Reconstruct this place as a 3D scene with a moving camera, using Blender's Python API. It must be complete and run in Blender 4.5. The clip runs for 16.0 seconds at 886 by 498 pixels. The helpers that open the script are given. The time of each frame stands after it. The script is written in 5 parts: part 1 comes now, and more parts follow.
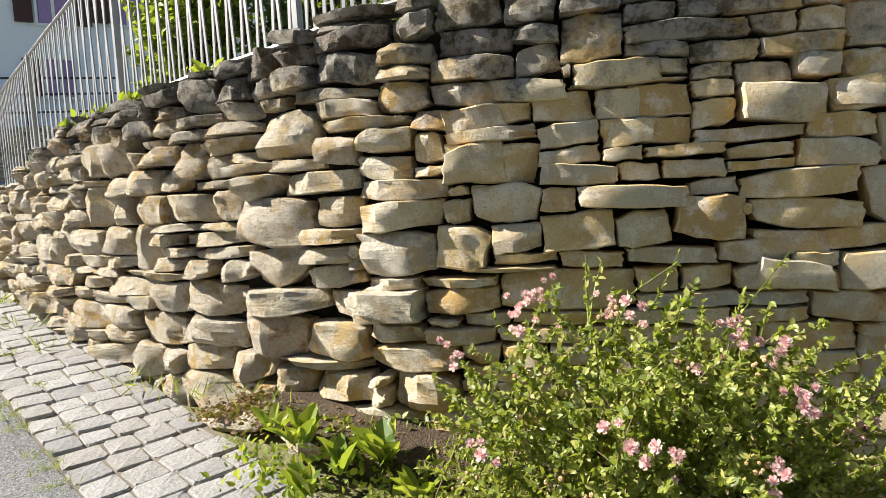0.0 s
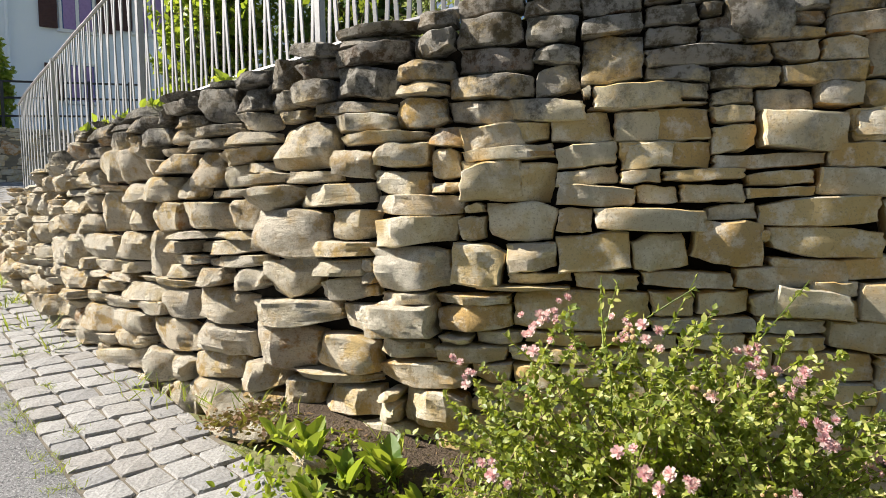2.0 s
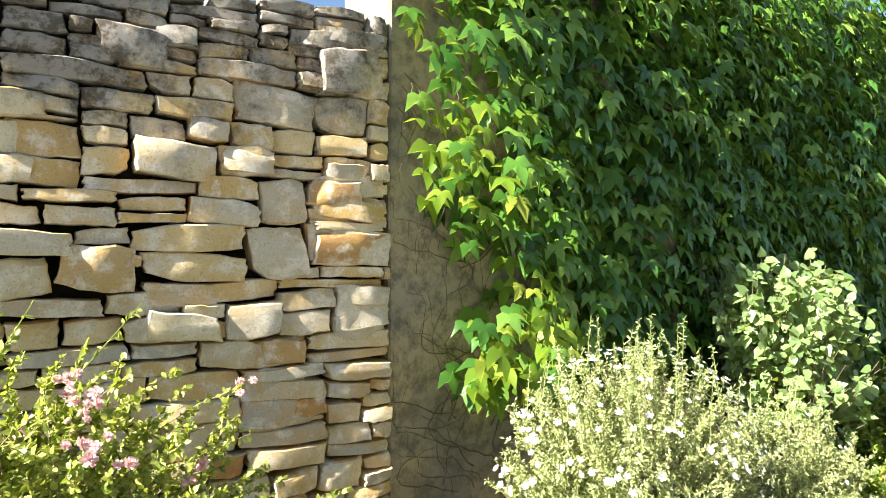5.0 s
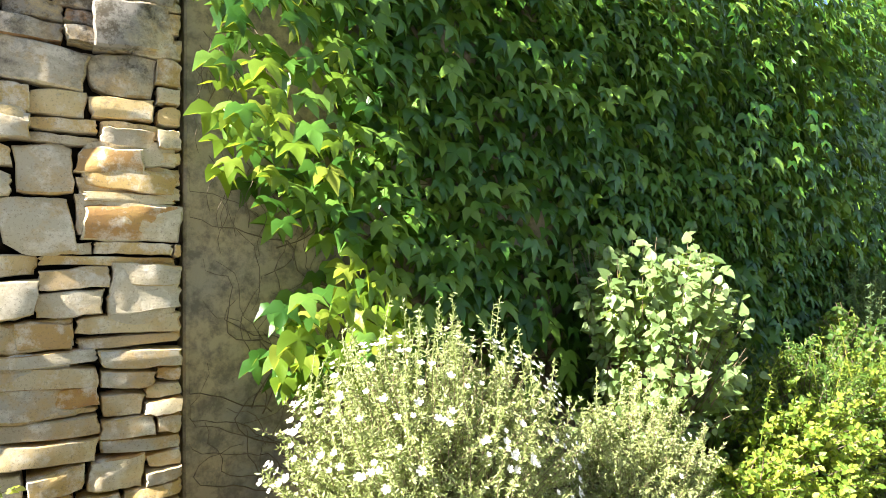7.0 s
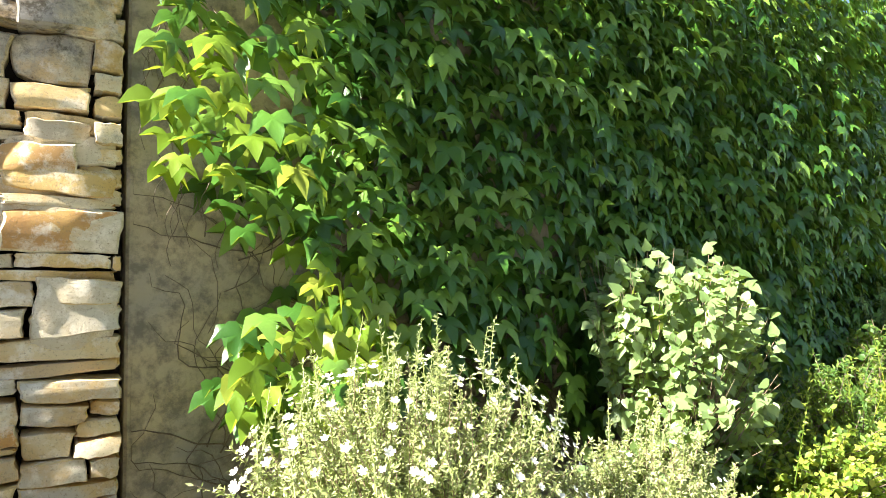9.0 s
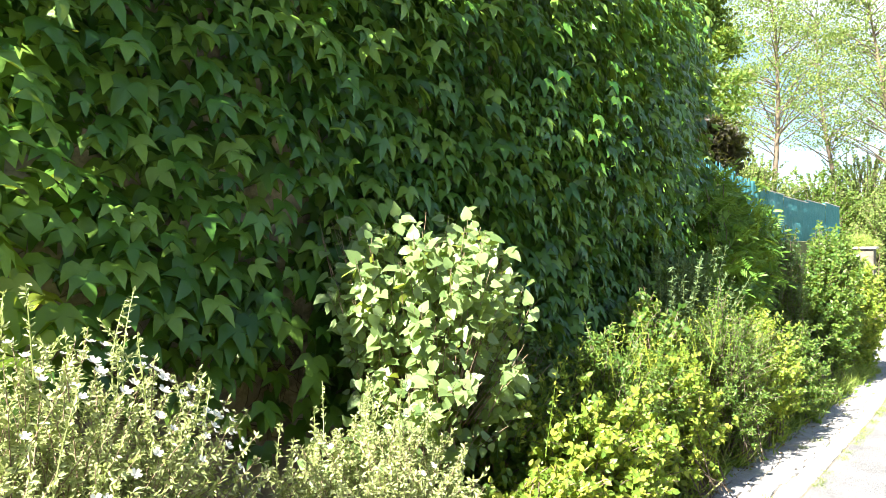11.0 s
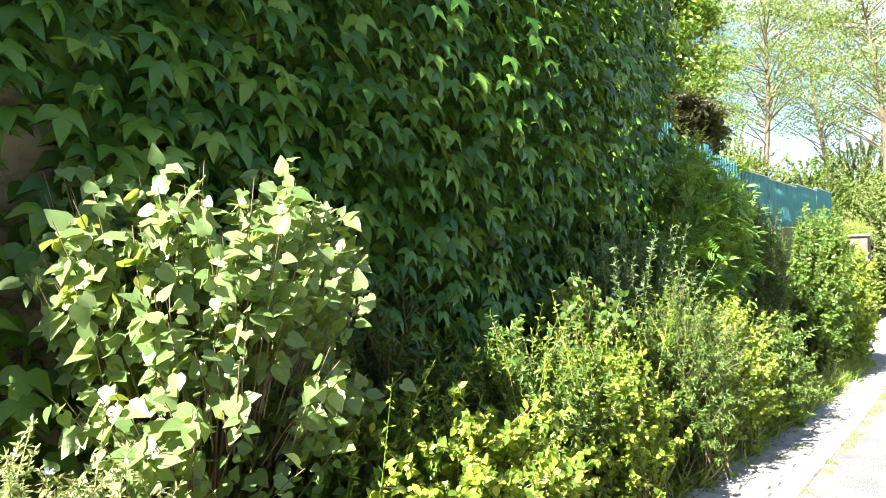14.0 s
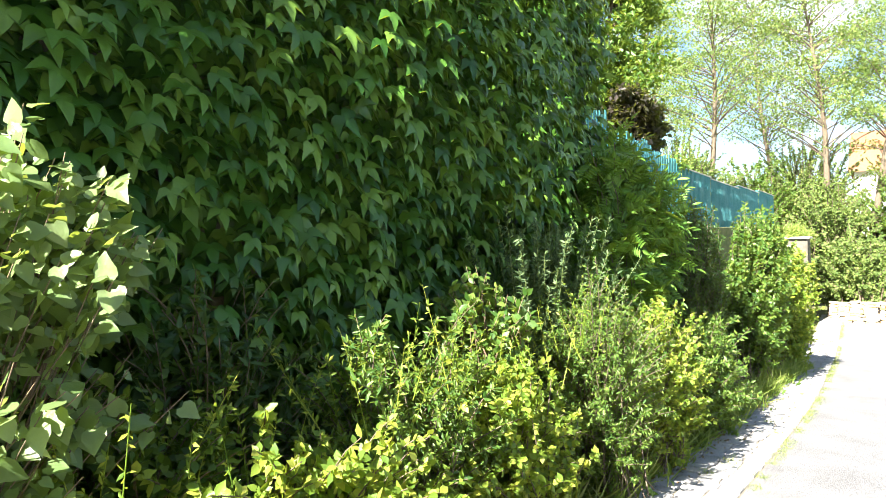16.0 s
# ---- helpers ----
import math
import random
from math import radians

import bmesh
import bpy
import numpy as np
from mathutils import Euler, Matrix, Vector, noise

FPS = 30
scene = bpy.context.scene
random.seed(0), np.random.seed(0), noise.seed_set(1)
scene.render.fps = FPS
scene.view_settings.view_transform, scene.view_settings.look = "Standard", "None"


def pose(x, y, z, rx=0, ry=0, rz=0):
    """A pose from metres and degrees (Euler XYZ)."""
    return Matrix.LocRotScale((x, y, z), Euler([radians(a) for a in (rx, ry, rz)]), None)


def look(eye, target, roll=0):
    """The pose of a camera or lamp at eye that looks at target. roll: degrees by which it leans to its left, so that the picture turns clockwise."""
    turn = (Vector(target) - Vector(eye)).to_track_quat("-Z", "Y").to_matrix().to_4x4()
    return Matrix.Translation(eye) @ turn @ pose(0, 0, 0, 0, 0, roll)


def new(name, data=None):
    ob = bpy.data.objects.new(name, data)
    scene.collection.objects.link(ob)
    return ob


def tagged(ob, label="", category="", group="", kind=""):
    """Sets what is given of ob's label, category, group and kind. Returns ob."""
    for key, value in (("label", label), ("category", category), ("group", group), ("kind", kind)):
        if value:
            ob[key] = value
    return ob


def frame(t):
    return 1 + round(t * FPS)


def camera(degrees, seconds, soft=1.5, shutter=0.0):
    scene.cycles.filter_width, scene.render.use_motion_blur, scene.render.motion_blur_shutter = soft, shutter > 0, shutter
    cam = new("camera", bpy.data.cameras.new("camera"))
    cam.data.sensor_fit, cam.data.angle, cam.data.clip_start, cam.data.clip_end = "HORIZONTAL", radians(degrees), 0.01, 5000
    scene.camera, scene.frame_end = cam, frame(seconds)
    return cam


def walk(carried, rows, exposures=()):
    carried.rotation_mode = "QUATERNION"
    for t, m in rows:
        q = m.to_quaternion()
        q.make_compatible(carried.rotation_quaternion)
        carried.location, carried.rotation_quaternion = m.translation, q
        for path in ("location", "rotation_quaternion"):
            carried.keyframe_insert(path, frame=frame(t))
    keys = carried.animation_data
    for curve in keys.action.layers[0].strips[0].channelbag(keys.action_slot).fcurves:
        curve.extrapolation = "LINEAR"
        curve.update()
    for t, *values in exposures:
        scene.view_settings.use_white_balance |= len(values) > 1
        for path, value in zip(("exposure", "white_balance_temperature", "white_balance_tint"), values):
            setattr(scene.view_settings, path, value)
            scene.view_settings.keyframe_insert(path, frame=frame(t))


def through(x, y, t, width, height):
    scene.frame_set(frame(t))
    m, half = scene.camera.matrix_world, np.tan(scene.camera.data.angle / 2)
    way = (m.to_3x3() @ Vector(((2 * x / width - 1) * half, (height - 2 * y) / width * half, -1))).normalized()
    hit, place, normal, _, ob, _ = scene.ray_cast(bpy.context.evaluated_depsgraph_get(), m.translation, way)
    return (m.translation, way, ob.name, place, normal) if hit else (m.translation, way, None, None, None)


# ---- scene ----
cam = camera(69.0, 16.0, soft=0.8)
PATH = [
    (0, (-1.286, 0.364, 1.655), (-1.455, 2.35, 1.495), -3.2),
    (0.5, (-1.311, 0.35, 1.657), (-1.644, 2.317, 1.505), -3.2),
    (1, (-1.321, 0.355, 1.649), (-1.585, 2.333, 1.51), -2.1),
    (1.5, (-1.315, 0.362, 1.647), (-1.535, 2.346, 1.524), -1.5),
    (2, (-1.308, 0.366, 1.656), (-1.503, 2.354, 1.547), -1.2),
    (2.5, (-1.307, 0.371, 1.641), (-1.431, 2.365, 1.546), -0.7),
    (3, (-1.264, 0.399, 1.642), (-1.168, 2.396, 1.582), -1.3),
    (3.5, (-1.149, 0.402, 1.64), (-0.783, 2.368, 1.606), -2.4),
    (4, (-1.053, 0.384, 1.652), (-0.413, 2.279, 1.626), -1.5),
    (4.5, (-0.962, 0.351, 1.633), (0.004, 2.102, 1.614), -0.4),
    (5, (-0.854, 0.277, 1.599), (0.333, 1.887, 1.598), 0.2),
    (5.2, (-0.815, 0.247, 1.598), (0.458, 1.79, 1.59), 0.0),
    (7.3, (-0.021, 0.022, 1.48), (1.191, 1.614, 1.492), 0.2),
    (7.5, (0.016, 0.023, 1.477), (1.127, 1.685, 1.488), 0.2),
    (8, (0.071, 0.152, 1.468), (1.03, 1.907, 1.486), -0.0),
    (8.5, (0.121, 0.281, 1.489), (1.213, 1.956, 1.537), 0.9),
    (9, (0.195, 0.293, 1.489), (1.414, 1.878, 1.534), 0.1),
    (9.5, (0.385, 0.243, 1.476), (1.799, 1.657, 1.519), 0.6),
    (10, (0.569, 0.215, 1.468), (2.041, 1.569, 1.488), -0.0),
    (10.2, (0.625, 0.213, 1.457), (2.126, 1.533, 1.468), 0.4),
    (12.3, (1.312, 0.236, 1.344), (2.906, 1.445, 1.316), -1.6),
    (12.5, (1.382, 0.251, 1.335), (2.988, 1.442, 1.305), -1.2),
    (13, (1.587, 0.319, 1.317), (3.195, 1.508, 1.288), -1.3),
    (13.5, (1.808, 0.299, 1.281), (3.408, 1.499, 1.265), -2.1),
    (14, (2.026, 0.256, 1.267), (3.579, 1.516, 1.252), -1.6),
    (14.5, (2.214, 0.271, 1.237), (3.808, 1.479, 1.25), -1.2),
    (15, (2.386, 0.309, 1.233), (4.01, 1.476, 1.236), -1.4),
    (15.5, (2.546, 0.299, 1.207), (4.166, 1.472, 1.195), -1.6),
    (16, (2.75, 0.258, 1.192), (4.381, 1.415, 1.178), -1.1),
]
walk(cam, [(t, look(eye, target, roll)) for t, eye, target, roll in PATH], [(0, 1.12), (2.5, 1.05), (3.3, 1.5), (4, 2.0), (5.2, 2.25), (9, 2.45), (16, 2.5)])

# ---- world, sun, exposure ----
SUN_AZ, SUN_EL = radians(4.5), radians(38.0)      # behind the wall plane, from the uphill end
to_sun = Vector((-math.cos(SUN_AZ) * math.cos(SUN_EL), math.sin(SUN_AZ) * math.cos(SUN_EL), math.sin(SUN_EL)))
sun = new("sun", bpy.data.lights.new("sun", "SUN"))
sun.data.energy, sun.data.angle, sun.data.color = 5.0, radians(0.53), (1.0, 0.93, 0.82)
sun.matrix_world = look(to_sun * 40, (0, 0, 0))
world = bpy.data.worlds.new("sky")
scene.world = world
world.use_nodes = True
wn, wl = world.node_tree.nodes, world.node_tree.links
sky = wn.new("ShaderNodeTexSky")
sky.sky_type, sky.sun_disc = "NISHITA", False
sky.ozone_density, sky.dust_density = 3.0, 0.3
sky.sun_elevation, sky.sun_rotation = SUN_EL, math.atan2(to_sun.x, to_sun.y)
cloud = wn.new("ShaderNodeTexNoise")
cloud.inputs["Scale"].default_value, cloud.inputs["Detail"].default_value = 5.0, 6.0
ramp = wn.new("ShaderNodeValToRGB")
ramp.color_ramp.elements[0].position, ramp.color_ramp.elements[1].position = 0.52, 0.72
mixer = wn.new("ShaderNodeMix")
mixer.data_type = "RGBA"
wl.new(wn.new("ShaderNodeTexCoord").outputs["Generated"], cloud.inputs["Vector"])
wl.new(cloud.outputs["Fac"], ramp.inputs["Fac"])
wl.new(ramp.outputs["Color"], mixer.inputs["Factor"])
wl.new(sky.outputs["Color"], mixer.inputs["A"])
mixer.inputs["B"].default_value = (6.0, 6.4, 7.0, 1)
wl.new(mixer.outputs["Result"], wn["Background"].inputs["Color"])
wn["Background"].inputs["Strength"].default_value = 0.047


# ---- materials ----
class Nodes:
    """A short way to write a node material."""

    def __init__(self, name, rough=0.8, spec=0.3):
        self.mat = bpy.data.materials.new(name)
        self.mat.use_nodes = True
        self.n, self.l = self.mat.node_tree.nodes, self.mat.node_tree.links
        self.bsdf, self.out = self.n["Principled BSDF"], self.n["Material Output"]
        self.bsdf.inputs["Roughness"].default_value = rough
        self.bsdf.inputs["Specular IOR Level"].default_value = spec
        self.pos = self.n.new("ShaderNodeNewGeometry").outputs["Position"]

    def noise(self, scale, detail=4, vector=None, rough=0.55):
        t = self.n.new("ShaderNodeTexNoise")
        t.inputs["Scale"].default_value, t.inputs["Detail"].default_value, t.inputs["Roughness"].default_value = scale, detail, rough
        self.l.new(vector or self.pos, t.inputs["Vector"])
        return t.outputs["Fac"]

    def ramp(self, fac, *stops):
        r = self.n.new("ShaderNodeValToRGB")
        e = r.color_ramp.elements
        while len(e) < len(stops):
            e.new(0.5)
        for el, (p, c) in zip(e, stops):
            el.position, el.color = p, (*c, 1) if len(c) == 3 else c
        self.l.new(fac, r.inputs["Fac"])
        return r.outputs["Color"]

    def mix(self, fac, a, b, mode="MIX"):
        m = self.n.new("ShaderNodeMix")
        m.data_type, m.blend_type = "RGBA", mode
        for key, v in (("Factor", fac), ("A", a), ("B", b)):
            if isinstance(v, (int, float)):
                m.inputs[key].default_value = v
            elif isinstance(v, tuple):
                m.inputs[key].default_value = (*v, 1)
            else:
                self.l.new(v, m.inputs[key])
        return m.outputs["Result"]

    def math(self, op, a, b=0.0):
        m = self.n.new("ShaderNodeMath")
        m.operation = op
        for i, v in enumerate((a, b)):
            if isinstance(v, (int, float)):
                m.inputs[i].default_value = v
            else:
                self.l.new(v, m.inputs[i])
        return m.outputs[0]

    def rand(self):
        """One number a piece, for objects and for the islands of a joined mesh alike."""
        a = self.n.new("ShaderNodeObjectInfo").outputs["Random"]
        b = self.n.new("ShaderNodeNewGeometry").outputs["Random Per Island"]
        return self.math("FRACT", self.math("ADD", a, b))

    def colour(self, c):
        if isinstance(c, tuple):
            self.bsdf.inputs["Base Color"].default_value = (*c, 1)
        else:
            self.l.new(c, self.bsdf.inputs["Base Color"])
        return self

    def bump(self, height, strength=0.5, distance=0.01):
        b = self.n.new("ShaderNodeBump")
        b.inputs["Strength"].default_value, b.inputs["Distance"].default_value = strength, distance
        self.l.new(height, b.inputs["Height"])
        self.l.new(b.outputs["Normal"], self.bsdf.inputs["Normal"])
        return self


def leaf_material(name, dark, mid, light, through=0.35, rough=0.42, spec=0.4, glow=0.6):
    m = Nodes(name, rough, spec)
    c = m.ramp(m.rand(), (0.0, dark), (0.55, mid), (1.0, light))
    c = m.mix(m.math("MULTIPLY", m.noise(60, 2), 0.35), c, dark)
    m.colour(c)
    m.bump(m.noise(120, 3), 0.35, 0.004)
    t = m.n.new("ShaderNodeBsdfTranslucent")
    warm = m.mix(glow, c, (0.62, 0.72, 0.05), "MIX")
    m.l.new(warm, t.inputs["Color"])
    s = m.n.new("ShaderNodeMixShader")
    s.inputs["Fac"].default_value = through
    m.l.new(m.bsdf.outputs["BSDF"], s.inputs[1])
    m.l.new(t.outputs["BSDF"], s.inputs[2])
    m.l.new(s.outputs["Shader"], m.out.inputs["Surface"])
    return m.mat


def plain(name, c1, c2, scale=8, rough=0.8, bump=0.3, dist=0.005, metal=0.0, spec=0.3):
    m = Nodes(name, rough, spec)
    f = m.noise(scale, 5)
    m.colour(m.mix(0.5, m.ramp(f, (0.35, c1), (0.65, c2)), m.ramp(m.noise(scale * 9, 3), (0.3, c1), (0.7, c2))))
    m.bump(m.noise(scale * 12, 4), bump, dist)
    m.bsdf.inputs["Metallic"].default_value = metal
    return m.mat


def stone_material(name, weathered=True):
    m = Nodes(name, 0.88, 0.2)
    r = m.rand()
    base = m.ramp(r, (0.0, (0.60, 0.43, 0.18)), (0.13, (0.70, 0.56, 0.31)), (0.26, (0.56, 0.50, 0.38)), (0.40, (0.74, 0.64, 0.42)), (0.53, (0.50, 0.47, 0.40)), (0.66, (0.58, 0.39, 0.15)), (0.78, (0.70, 0.56, 0.31)), (0.88, (0.52, 0.48, 0.39)), (0.95, (0.62, 0.47, 0.23)), (0.985, (0.48, 0.25, 0.09)))
    sep = m.n.new("ShaderNodeSeparateXYZ")
    m.l.new(m.pos, sep.inputs[0])
    # stones round the bend: weathered paler, with the sun's brightness added in colour
    sunny_bend = m.math("MULTIPLY", m.math("MINIMUM", m.math("MAXIMUM", m.math("SUBTRACT", m.math("MULTIPLY", sep.outputs["X"], -1.0), 1.0), 0.0), 1.5), 0.06)
    warm = m.mix(m.ramp(m.noise(6, 6, rough=0.65), (0.48, (0, 0, 0)), (0.63, (0.65, 0.65, 0.65))), base, (0.60, 0.39, 0.14))
    pale = m.mix(m.ramp(m.math("ADD", m.noise(11, 8, rough=0.7), sunny_bend), (0.50, (0, 0, 0)), (0.62, (0.75, 0.75, 0.75))), warm, (0.80, 0.74, 0.63))
    stain = m.mix(m.ramp(m.noise(8, 10, rough=0.75), (0.60, (0, 0, 0)), (0.69, (0.7, 0.7, 0.7))), pale, (0.22, 0.175, 0.125))
    pitted = m.mix(m.ramp(m.noise(42, 8, rough=0.8), (0.29, (0.85, 0.85, 0.85)), (0.40, (0, 0, 0))), stain, (0.22, 0.165, 0.105))
    fine = m.mix(m.ramp(m.noise(110, 6, rough=0.75), (0.34, (0.65, 0.65, 0.65)), (0.46, (0, 0, 0))), pitted, (0.28, 0.21, 0.14))
    # black and grey lichen in patches of its own, thicker on the capping courses
    high = 0.0 if not weathered else m.math("MULTIPLY", m.math("SUBTRACT", sep.outputs["Z"], 1.86), m.math("ADD", 0.28, m.math("MULTIPLY", m.math("MINIMUM", m.math("MAXIMUM", m.math("SUBTRACT", 0.6, sep.outputs["X"]), 0.0), 2.0), 0.16)))
    patch = m.math("ADD", m.math("MULTIPLY", m.noise(3.2, 9, rough=0.75), 1.0), high)
    lichen = m.ramp(patch, (0.58, (0, 0, 0)), (0.71, (0.85, 0.85, 0.85)))
    grit = m.mix(m.ramp(m.noise(14, 9, rough=0.75), (0.44, (0, 0, 0)), (0.54, (1, 1, 1))), (0.035, 0.034, 0.032), (0.27, 0.26, 0.245))
    m.colour(m.mix(lichen, fine, grit))
    # the stone splits along its level bedding
    flat = m.n.new("ShaderNodeMapping")
    flat.inputs["Scale"].default_value = (9, 9, 55)
    m.l.new(m.pos, flat.inputs["Vector"])
    h = m.math("ADD", m.math("MULTIPLY", m.noise(16, 10, rough=0.75), 1.0), m.math("MULTIPLY", m.noise(110, 6, rough=0.7), 0.3))
    h = m.math("ADD", h, m.math("MULTIPLY", m.noise(1, 4, flat.outputs["Vector"], 0.6), 0.35))
    m.bump(h, 1.0, 0.085)
    # smoother faces by the corner, rougher ones round the bend
    node = m.bsdf.inputs["Normal"].links[0].from_node
    m.l.new(m.math("ADD", 0.25, m.math("MULTIPLY", sunny_bend, 6.5)), node.inputs["Strength"])
    return m.mat


STONE = stone_material("wall_stone")
PALE_STONE = stone_material("pale_wall_stone", False)
SAND = plain("sandy_joint", (0.16, 0.14, 0.11), (0.26, 0.23, 0.18), 12, 0.95, 0.6, 0.006)
# earth taken nearly to black: the joints' shade is in the colour
JOINT = plain("shaded_earth_joint", (0.016, 0.013, 0.01), (0.04, 0.032, 0.024), 20, 0.95, 0.6, 0.01)
CONCRETE = Nodes("board_marked_concrete", 0.85, 0.25)
_c = CONCRETE.mix(CONCRETE.ramp(CONCRETE.noise(2.2, 6), (0.4, (0, 0, 0)), (0.66, (1, 1, 1))), (0.46, 0.38, 0.25), (0.27, 0.26, 0.235))
_w = CONCRETE.n.new("ShaderNodeTexWave")
_w.bands_direction, _w.inputs["Scale"].default_value, _w.inputs["Distortion"].default_value, _w.inputs["Detail"].default_value = "Z", 2.3, 2.5, 4
CONCRETE.l.new(CONCRETE.pos, _w.inputs["Vector"])
CONCRETE.colour(CONCRETE.mix(CONCRETE.ramp(CONCRETE.noise(14, 8, rough=0.7), (0.38, (0.8, 0.8, 0.8)), (0.56, (0, 0, 0))), _c, (0.15, 0.135, 0.11)))
CONCRETE.bump(CONCRETE.math("ADD", _w.outputs["Fac"], CONCRETE.noise(40, 5)), 0.5, 0.012)
CONCRETE = CONCRETE.mat
ASPHALT = Nodes("worn_asphalt", 0.9, 0.3)
_a = ASPHALT.ramp(ASPHALT.noise(2.5, 6), (0.35, (0.18, 0.18, 0.185)), (0.65, (0.26, 0.26, 0.265)))
_a = ASPHALT.mix(ASPHALT.ramp(ASPHALT.noise(70, 4, rough=0.7), (0.40, (0.8, 0.8, 0.8)), (0.50, (0, 0, 0))), _a, (0.08, 0.08, 0.085))
ASPHALT.colour(ASPHALT.mix(ASPHALT.ramp(ASPHALT.noise(110, 3), (0.55, (0, 0, 0)), (0.64, (0.8, 0.8, 0.8))), _a, (0.42, 0.42, 0.43)))
ASPHALT.bump(ASPHALT.noise(80, 4), 1.0, 0.01)
ASPHALT = ASPHALT.mat
SOIL = plain("dry_bed_soil", (0.07, 0.05, 0.035), (0.17, 0.125, 0.085), 7, 0.95, 1.0, 0.03)
GRASSY = plain("dry_grass_ground", (0.10, 0.13, 0.04), (0.26, 0.24, 0.12), 1.5, 0.95, 0.8, 0.03)
GRANITE = Nodes("pale_granite_sett", 0.8, 0.25)
_r = GRANITE.ramp(GRANITE.rand(), (0.0, (0.31, 0.31, 0.315)), (0.5, (0.43, 0.425, 0.42)), (1.0, (0.36, 0.345, 0.33)))
GRANITE.colour(GRANITE.mix(GRANITE.ramp(GRANITE.noise(90, 3), (0.4, (0.5, 0.5, 0.5)), (0.58, (0, 0, 0))), _r, (0.20, 0.19, 0.18)))
GRANITE.bump(GRANITE.noise(45, 5), 0.6, 0.012)
GRANITE = GRANITE.mat
BARK = plain("grey_brown_bark", (0.11, 0.085, 0.06), (0.24, 0.19, 0.14), 25, 0.9, 0.7, 0.006)
TWIG = plain("pale_twig_bark", (0.17, 0.12, 0.08), (0.33, 0.25, 0.17), 30, 0.85, 0.4, 0.003)
STALK = plain("green_stalk", (0.15, 0.22, 0.06), (0.26, 0.28, 0.10), 20, 0.7, 0.2, 0.002)
STEEL = plain("galvanised_steel", (0.34, 0.335, 0.34), (0.46, 0.455, 0.46), 9, 0.5, 0.2, 0.002, metal=0.4)
IRON = plain("black_painted_iron", (0.02, 0.022, 0.025), (0.05, 0.05, 0.055), 12, 0.5, 0.2, 0.002)
TEAL = plain("teal_painted_slat", (0.03, 0.18, 0.20), (0.09, 0.30, 0.32), 5, 0.6, 0.25, 0.003)
# white render; the blue of open sky light is mixed into its colour
RENDERED = plain("white_render_sky_tint", (0.80, 0.86, 0.95), (0.84, 0.89, 0.95), 2, 0.9, 0.3, 0.004)
SHUTTER = plain("dark_red_brown_shutter", (0.06, 0.03, 0.03), (0.10, 0.05, 0.045), 9, 0.6, 0.3, 0.003)
WHITE = plain("white_window_paint", (0.72, 0.72, 0.74), (0.82, 0.82, 0.82), 6, 0.5, 0.1, 0.002)
SANDSTONE = plain("sandstone_surround", (0.46, 0.38, 0.26), (0.58, 0.48, 0.34), 8, 0.85, 0.4, 0.004)
SLAB = plain("pale_stone_slab", (0.5, 0.48, 0.44), (0.68, 0.65, 0.6), 6, 0.85, 0.4, 0.004)
TILE = plain("red_clay_tile", (0.28, 0.11, 0.06), (0.38, 0.17, 0.10), 6, 0.85, 0.4, 0.01)
GLASS = Nodes("window_glass", 0.04, 0.9).colour((0.05, 0.10, 0.28)).mat
CURTAIN = plain("violet_curtain", (0.30, 0.20, 0.42), (0.40, 0.28, 0.52), 12, 0.9, 0.2, 0.004)
IVY_LEAF = leaf_material("ivy_leaf", (0.02, 0.08, 0.013), (0.085, 0.215, 0.032), (0.25, 0.42, 0.075), 0.24, 0.32, 0.45)
# young ivy, yellowed and brightened in colour as if the sun were on it
LIT_YOUNG_IVY = leaf_material("lit_young_ivy_leaf", (0.12, 0.22, 0.02), (0.20, 0.33, 0.035), (0.46, 0.50, 0.09), 0.42, 0.36, 0.5)
LILAC_LEAF = leaf_material("lilac_leaf", (0.12, 0.20, 0.07), (0.21, 0.31, 0.12), (0.31, 0.41, 0.19), 0.36, 0.38, 0.5)
ROSE_LEAF = leaf_material("rose_leaf", (0.09, 0.14, 0.03), (0.33, 0.38, 0.08), (0.60, 0.58, 0.19), 0.38, 0.4)
PALE_LEAF = leaf_material("pale_small_leaf", (0.22, 0.27, 0.09), (0.38, 0.44, 0.17), (0.56, 0.60, 0.34), 0.3, 0.5, 0.3, 0.25)
FEATHER_LEAF = leaf_material("grey_green_leaf", (0.06, 0.11, 0.05), (0.11, 0.18, 0.075), (0.20, 0.28, 0.13), 0.3, 0.5, 0.3, 0.3)
SHRUB_LEAF = leaf_material("shrub_leaf", (0.03, 0.09, 0.018), (0.10, 0.19, 0.035), (0.24, 0.34, 0.07), 0.32, 0.42)
YELLOW_LEAF = leaf_material("yellow_green_leaf", (0.09, 0.18, 0.03), (0.24, 0.35, 0.05), (0.52, 0.52, 0.09), 0.4, 0.42)
DARK_LEAF = leaf_material("dark_leaf", (0.025, 0.07, 0.025), (0.05, 0.12, 0.035), (0.09, 0.17, 0.05), 0.3, 0.45)
COPPER_LEAF = leaf_material("dark_purple_leaf", (0.02, 0.02, 0.02), (0.045, 0.03, 0.03), (0.06, 0.06, 0.035), 0.25, 0.4)
FAR_LEAF = leaf_material("far_tree_leaf", (0.10, 0.17, 0.05), (0.20, 0.29, 0.08), (0.36, 0.42, 0.13), 0.35, 0.6, 0.2, 0.25)
DRY_LEAF = leaf_material("dry_fallen_leaf", (0.12, 0.06, 0.03), (0.22, 0.12, 0.06), (0.34, 0.22, 0.11), 0.15, 0.7)
